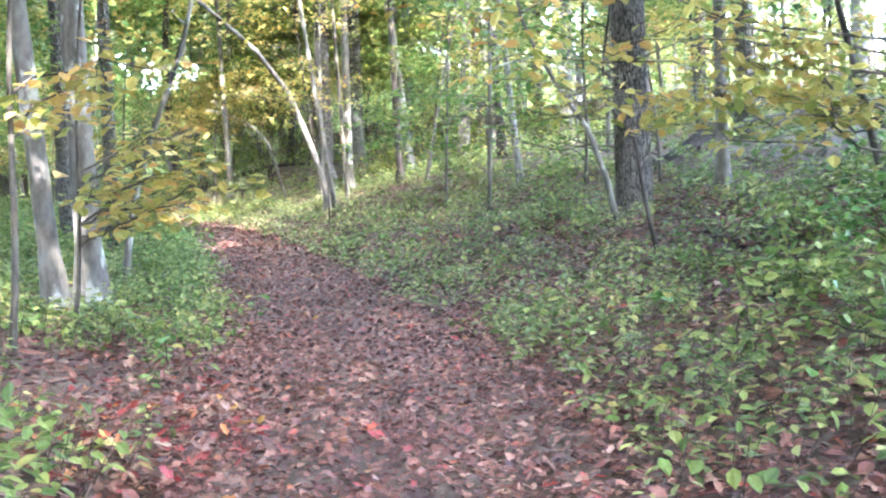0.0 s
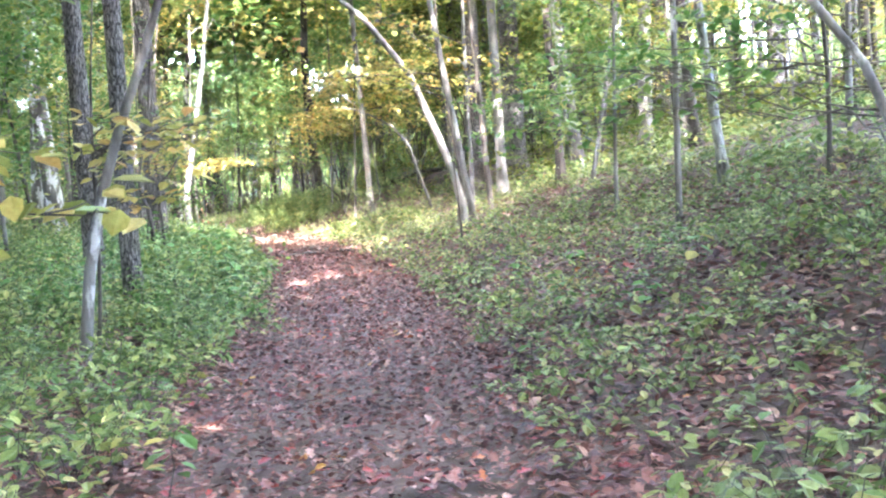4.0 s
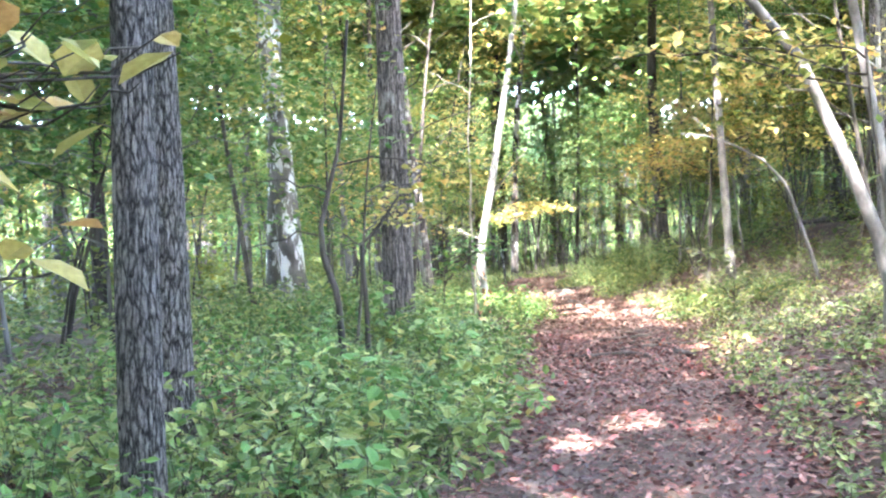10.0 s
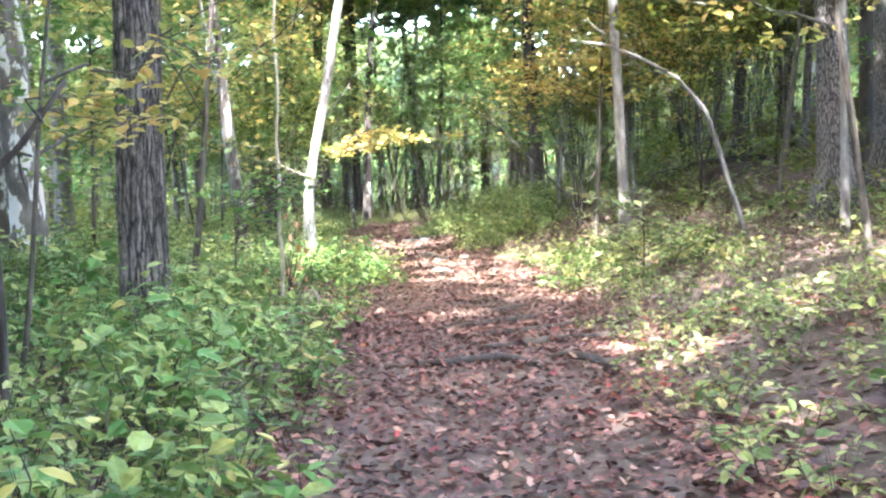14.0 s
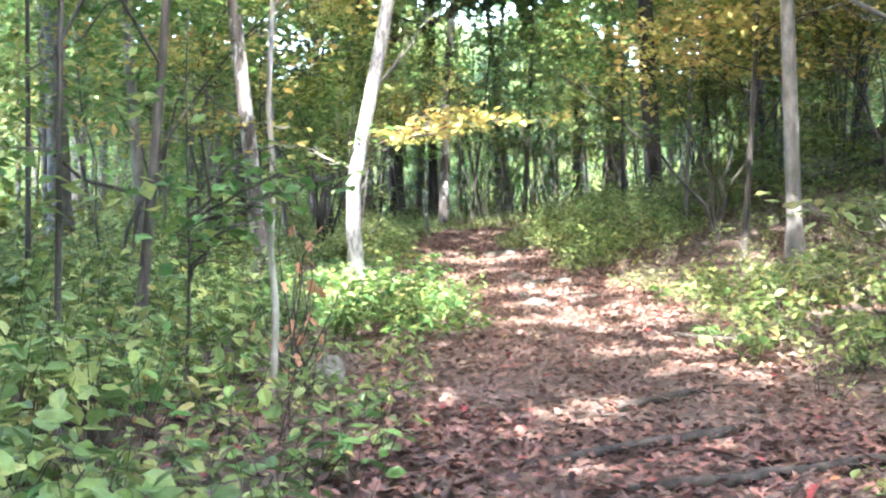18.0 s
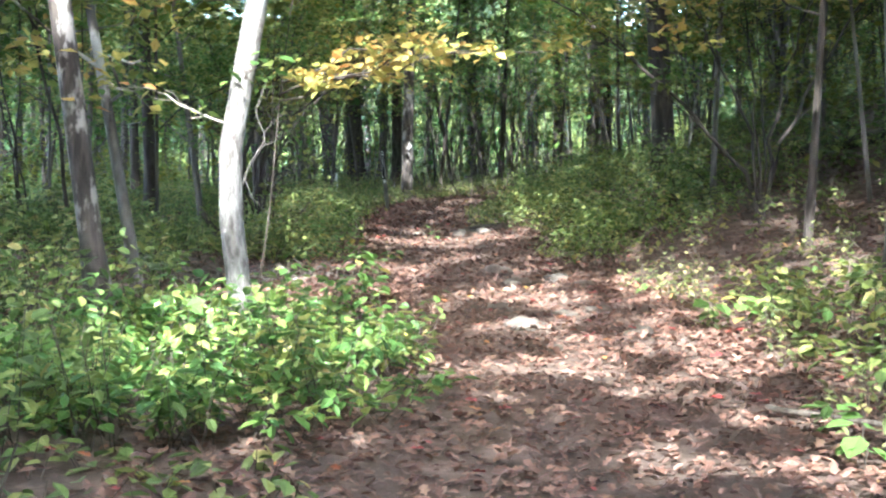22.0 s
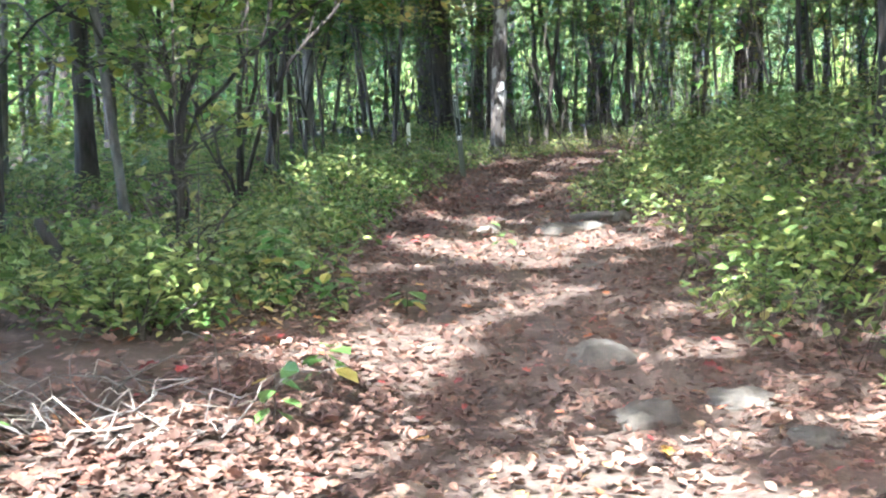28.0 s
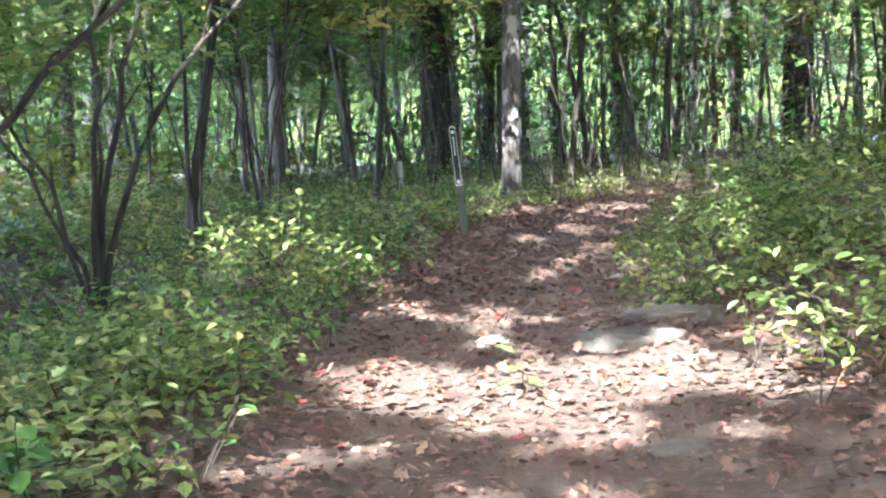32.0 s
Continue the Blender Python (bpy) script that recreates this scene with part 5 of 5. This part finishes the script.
def withered(x, y):
    z = gz(x, y) - 0.02
    top = empty("withered_sapling", x, y, z, "withered sapling with a few hanging orange leaves", "sapling")
    for k in range(11):
        b = (rng.normal(0, 0.17), rng.normal(0, 0.17), rng.uniform(0.45, 1.15))
        c = bent((rng.normal(0, 0.05), rng.normal(0, 0.05), 0), b, 6, 0.0, 0.03)
        st = part("stem", mesh_of("stem", *joined([tube(c, np.linspace(0.009, 0.003, 6), 5)]), TWIG, True), top)
        for j in ((2, 4, 5) if k < 5 else (3,)):
            lf = part("leaf", ORANGE_LEAF, st)
            lf.matrix_basis = pose(*c[j], rng.uniform(-80, -40), rng.normal(0, 20), rng.uniform(0, 360)) @ Matrix.Scale(rng.uniform(0.08, 0.12), 4)


ORANGE_LEAF = mesh_of("withered_leaf", LOBED[0], LOBED[1], leaf_material("withered_leaf", [(0.0, (0.36, 0.13, 0.07)), (0.55, (0.52, 0.25, 0.15)), (1.0, (0.66, 0.46, 0.34))], 0.3))
withered(-8.75, 30.95)


# ---- rocks, roots, brush ----
rng = np.random.default_rng(18)
def rock(x, y, w, d, h, turn=0, sink=0.3, name="rock", label="grey rounded rock set in the trail", category="rock", seed=0, material=ROCK):
    bm = bmesh.new()
    bmesh.ops.create_icosphere(bm, subdivisions=3, radius=1.0)
    for v in bm.verts:
        n = noise.fractal(v.co * 1.3 + Vector((seed * 3.1, seed, 0)), 1.0, 2.0, 4)
        v.co *= 1 + 0.38 * n
        v.co.z = max(v.co.z, -0.5) * 0.55
        v.co.z += 0.12 * noise.noise(v.co * 3.7 + Vector((seed, 0, 5)))
        v.co.x, v.co.y, v.co.z = v.co.x * w / 2, v.co.y * d / 2, v.co.z * h
    me = bpy.data.meshes.new(name)
    bm.to_mesh(me)
    bm.free()
    me.materials.append(material)
    me.polygons.foreach_set("use_smooth", np.full(len(me.polygons), True))
    ob = new(name, me)
    ob.matrix_world = pose(x, y, gz(x, y) + h * (0.3 - sink), 0, 0, turn)
    return tagged(ob, label, category, "rocks in the trail")


for i, (x, y, w, d, h) in enumerate([(-9.48, 37.76, 0.32, 0.28, 0.14), (-10.0, 38.66, 0.24, 0.22, 0.1), (-10.5, 40.56, 0.36, 0.3, 0.16), (-11.08, 41.57, 0.46, 0.4, 0.18), (-8.53, 37.5, 0.24, 0.22, 0.12), (-10.2, 38.7, 0.22, 0.18, 0.06),
                                     (-9.4, 38.5, 0.3, 0.24, 0.07), (-9.14, 38.64, 0.3, 0.24, 0.08), (-10.15, 40.9, 0.3, 0.25, 0.1), (-9.75, 40.4, 0.28, 0.22, 0.08), (-9.0, 36.9, 0.16, 0.14, 0.05), (-9.25, 37.0, 0.12, 0.1, 0.04), (-12.3, 44.5, 0.3, 0.25, 0.07)]):
    rock(x, y, w, d, h, i * 47, seed=i)
rock(-8.64, 31.2, 0.2, 0.19, 0.2, 20, -0.05, label="pale stone standing among the fallen leaves", seed=31, material=PALE_ROCK)
rock(-13.3, 46.42, 0.44, 0.36, 0.14, 28, 0.02, "boulder", "rounded grey boulder with a dark crack under its edge", "rock", 41)
rock(-13.06, 46.56, 0.3, 0.26, 0.11, 60, 0.08, "boulder", "rounded grey boulder in the trail", "rock", 47)
rock(-13.2, 47.2, 0.56, 0.34, 0.11, 20, 0.1, "boulder", "grey boulder half buried in the trail", "rock", 42)
rock(-12.9, 47.02, 0.18, 0.16, 0.14, 50, 0.0, "boulder", "small upright stone beside the boulder", "rock", 45)
rock(-14.02, 46.3, 0.26, 0.22, 0.09, 10, 0.2, "boulder", "pale rock half buried in the trail", "rock", 43, PALE_ROCK)


def root(points, r, label="exposed dark tree root crossing the trail"):
    p = np.array([(x, y, gz(x, y) + 0.6 * up) for x, y, up in points])
    fine = np.stack([np.interp(np.linspace(0, len(p) - 1, 14), np.arange(len(p)), p[:, k]) for k in range(3)], -1)
    fine[1:-1, :2] += rng.normal(0, 0.02, (12, 2))
    o = fine[0].copy()
    v, f = joined([tube(fine - o, r * (0.7 + 0.5 * np.sin(np.linspace(0.2, 2.9, 14))), 8, 0.06)])
    ob = new("tree_root", mesh_of("tree_root", v, f, ROOT, True))
    ob.location = o
    tagged(ob, label, "root", "roots across the trail")


root([(-7.0, 29.75, -0.03), (-6.73, 30.05, 0.03), (-6.35, 30.5, 0.045), (-6.1, 30.9, 0.03), (-5.7, 31.3, -0.03)], 0.028)
root([(-6.5, 29.45, -0.02), (-6.1, 29.65, 0.03), (-5.8, 29.85, 0.03), (-5.4, 30.2, 0.03), (-5.0, 30.3, -0.03)], 0.028)
root([(-6.2, 28.8, -0.02), (-5.85, 28.8, 0.03), (-5.45, 29.05, 0.04), (-5.1, 29.3, 0.03), (-4.7, 29.35, -0.03)], 0.030)
root([(-6.3, 27.6, -0.02), (-5.95, 27.85, 0.035), (-5.62, 28.1, 0.045), (-5.35, 27.9, 0.03), (-5.1, 27.6, -0.03)], 0.032)
root([(-5.35, 28.3, -0.02), (-5.05, 28.1, 0.035), (-4.8, 27.75, 0.035), (-4.5, 27.4, -0.02)], 0.032)
root([(-7.0, 31.3, -0.02), (-6.85, 31.5, 0.025), (-6.6, 32.1, 0.03), (-6.3, 32.6, -0.02)], 0.023)
root([(-5.6, 29.05, 0.03), (-5.75, 29.4, 0.025), (-5.6, 29.8, 0.01), (-5.65, 30.2, -0.03)], 0.018)


def brush_pile(x, y):
    z = gz(x, y)
    top = empty("brush_pile", x, y, z, "heap of dry grey twigs on the leaves", "brush")
    for k in range(64):
        a = rng.uniform(0, 2 * np.pi)
        c0 = np.array([rng.normal(0, 0.35), rng.normal(0, 0.4), rng.uniform(0, 0.06)])
        c1 = c0 + np.array([np.cos(a), np.sin(a), rng.uniform(-0.05, 0.5)]) * rng.uniform(0.25, 0.7)
        part("twig", mesh_of("twig", *joined([tube(bent(c0, c1, 6, rng.uniform(-0.05, 0.2), 0.07), np.linspace(0.0045, 0.0015, 6), 4)]), GREY if k % 3 else DRY, True), top)


brush_pile(-12.45, 39.0)


# ---- trail marker and painted blaze ----
def marker_post(x, y):
    z = gz(x, y) - 0.05
    top = empty("trail_marker_post", x, y, z, "slim grey-green trail marker post with a black decal", "marker post")
    top.rotation_euler = (0, radians(-5), radians(25))
    green = plain_material("post_plastic", (0.045, 0.046, 0.034), 0.55)
    black = plain_material("decal_black", (0.012, 0.014, 0.013), 0.4)
    white = plain_material("decal_white", (0.75, 0.76, 0.72), 0.5)

    def plate(name, x0, x1, z0, z1, y0, y1, mat, parent, round_top=False):
        bm = bmesh.new()
        w = (x1 - x0) / 2
        ring = [(x0, z0), (x1, z0)]
        ring += [((x0 + x1) / 2 + w * math.cos(a), z1 - w + w * math.sin(a)) for a in np.linspace(0, math.pi, 9)] if round_top else [(x1, z1), (x0, z1)]
        front = [bm.verts.new((u, y0 + 0.006 * (abs(u) / 0.05) ** 2, w2)) for u, w2 in ring]
        back = [bm.verts.new((u, y1 + 0.006 * (abs(u) / 0.05) ** 2, w2)) for u, w2 in ring]
        bm.faces.new(front)
        bm.faces.new(back[::-1])
        for i in range(len(ring)):
            j = (i + 1) % len(ring)
            bm.faces.new((front[j], front[i], back[i], back[j]))
        bmesh.ops.recalc_face_normals(bm, faces=bm.faces)
        me = bpy.data.meshes.new(name)
        bm.to_mesh(me)
        bm.free()
        me.materials.append(mat)
        return part(name, me, parent)

    body = plate("post", -0.042, 0.042, 0.0, 1.28, -0.004, 0.004, green, top, True)
    rim = plate("decal_border", -0.034, 0.034, 0.6, 1.25, -0.007, -0.0045, white, body, True)
    decal = plate("decal", -0.029, 0.029, 0.61, 1.235, -0.01, -0.0075, black, top, True)
    tagged(decal, "black decal with small white symbols")
    plate("symbol", -0.017, 0.017, 1.165, 1.2, -0.0125, -0.0105, white, decal)
    for k in range(6):
        plate("letter_bar", -0.007, 0.008, 0.93 + k * 0.036, 0.953 + k * 0.036, -0.0125, -0.0105, white, decal)
    plate("symbol", -0.014, 0.014, 0.625, 0.66, -0.0125, -0.0105, white, decal)


marker_post(-16.9, 51.45)

white_paint = plain_material("white_paint", (0.72, 0.72, 0.68), 0.7)
blazed = next(o for o in scene.objects if o.name.startswith("tree") and o.get("label", "").endswith("painted blaze"))
bz = 3.22 - blazed.location.z
cx, cy = VIEW_RIGHT[0] * 0.06 * bz, VIEW_RIGHT[1] * 0.06 * bz
ring = []
for zz in (bz - 0.07, bz, bz + 0.07):
    for a in np.linspace(-90 + 25 + 5, -90 + 25 + 26, 4):
        ring.append((cx + 0.15 * math.cos(radians(a)), cy + 0.15 * math.sin(radians(a)), zz))
faces = [(i * 4 + j, i * 4 + j + 1, (i + 1) * 4 + j + 1, (i + 1) * 4 + j) for i in range(2) for j in range(3)]
part("paint_blaze", mesh_of("paint_blaze", np.array(ring), np.array(faces), white_paint, True), blazed, "white painted trail blaze")
bare_stem("painted_sapling", [(-20.3, 55.85, gz(-20.3, 55.85) - 0.03), (-20.31, 55.85, gz(-20.3, 55.85) + 0.42)], 0.04, 0.036, white_paint, "white-painted foot of a thin sapling", "sapling")
bare_stem("young_tree", [(-20.31, 55.85, gz(-20.3, 55.85) + 0.4), (-20.35, 55.8, 3.0), (-20.6, 55.7, 3.6), (-20.7, 55.7, 4.6), (-20.6, 55.6, 6.5)], 0.034, 0.015, DARK, "dark crooked sapling with a white-painted foot", "sapling")


# ---- thicket of thin bare stems behind ----
def thicket():
    n = 650
    x, y = rng.uniform(-30, 0, n), rng.uniform(55, 67, n)
    l = trail_offset(x, y)[1]
    keep = np.abs(l) > 1.2
    x, y = x[keep], y[keep]
    tubes = []
    for a, b in zip(x, y):
        z, h = gz(a, b), rng.uniform(1.8, 5.0)
        tubes.append(tube(bent((a, b, z - 0.05), (a + rng.normal(0, 0.5), b + rng.normal(0, 0.5), z + h), 5, 0, 0.03), np.linspace(0.016, 0.006, 5), 4))
    v, f = joined(tubes)
    tagged(new("thicket", mesh_of("thicket", v, f, TWIG, True)), "thicket of thin grey bare stems behind the trail", "thicket", kind="stuff")


thicket()

leafy_branch(birch, (-0.05, -0.02, 1.5), (-0.75, -0.25, 1.75), 14, 0.07, CROWN, 0.2, DRY, 0.008)
leafy_branch(birch, (0.08, 0.05, 2.1), (0.75, 0.4, 3.1), 10, 0.07, CROWN, 0.15, GREY, 0.02)
leafy_branch(birch, (0.02, 0.0, 1.75), (0.2, -0.1, 1.85), 16, 0.09, LUSH, 0.12, TWIG, 0.006)
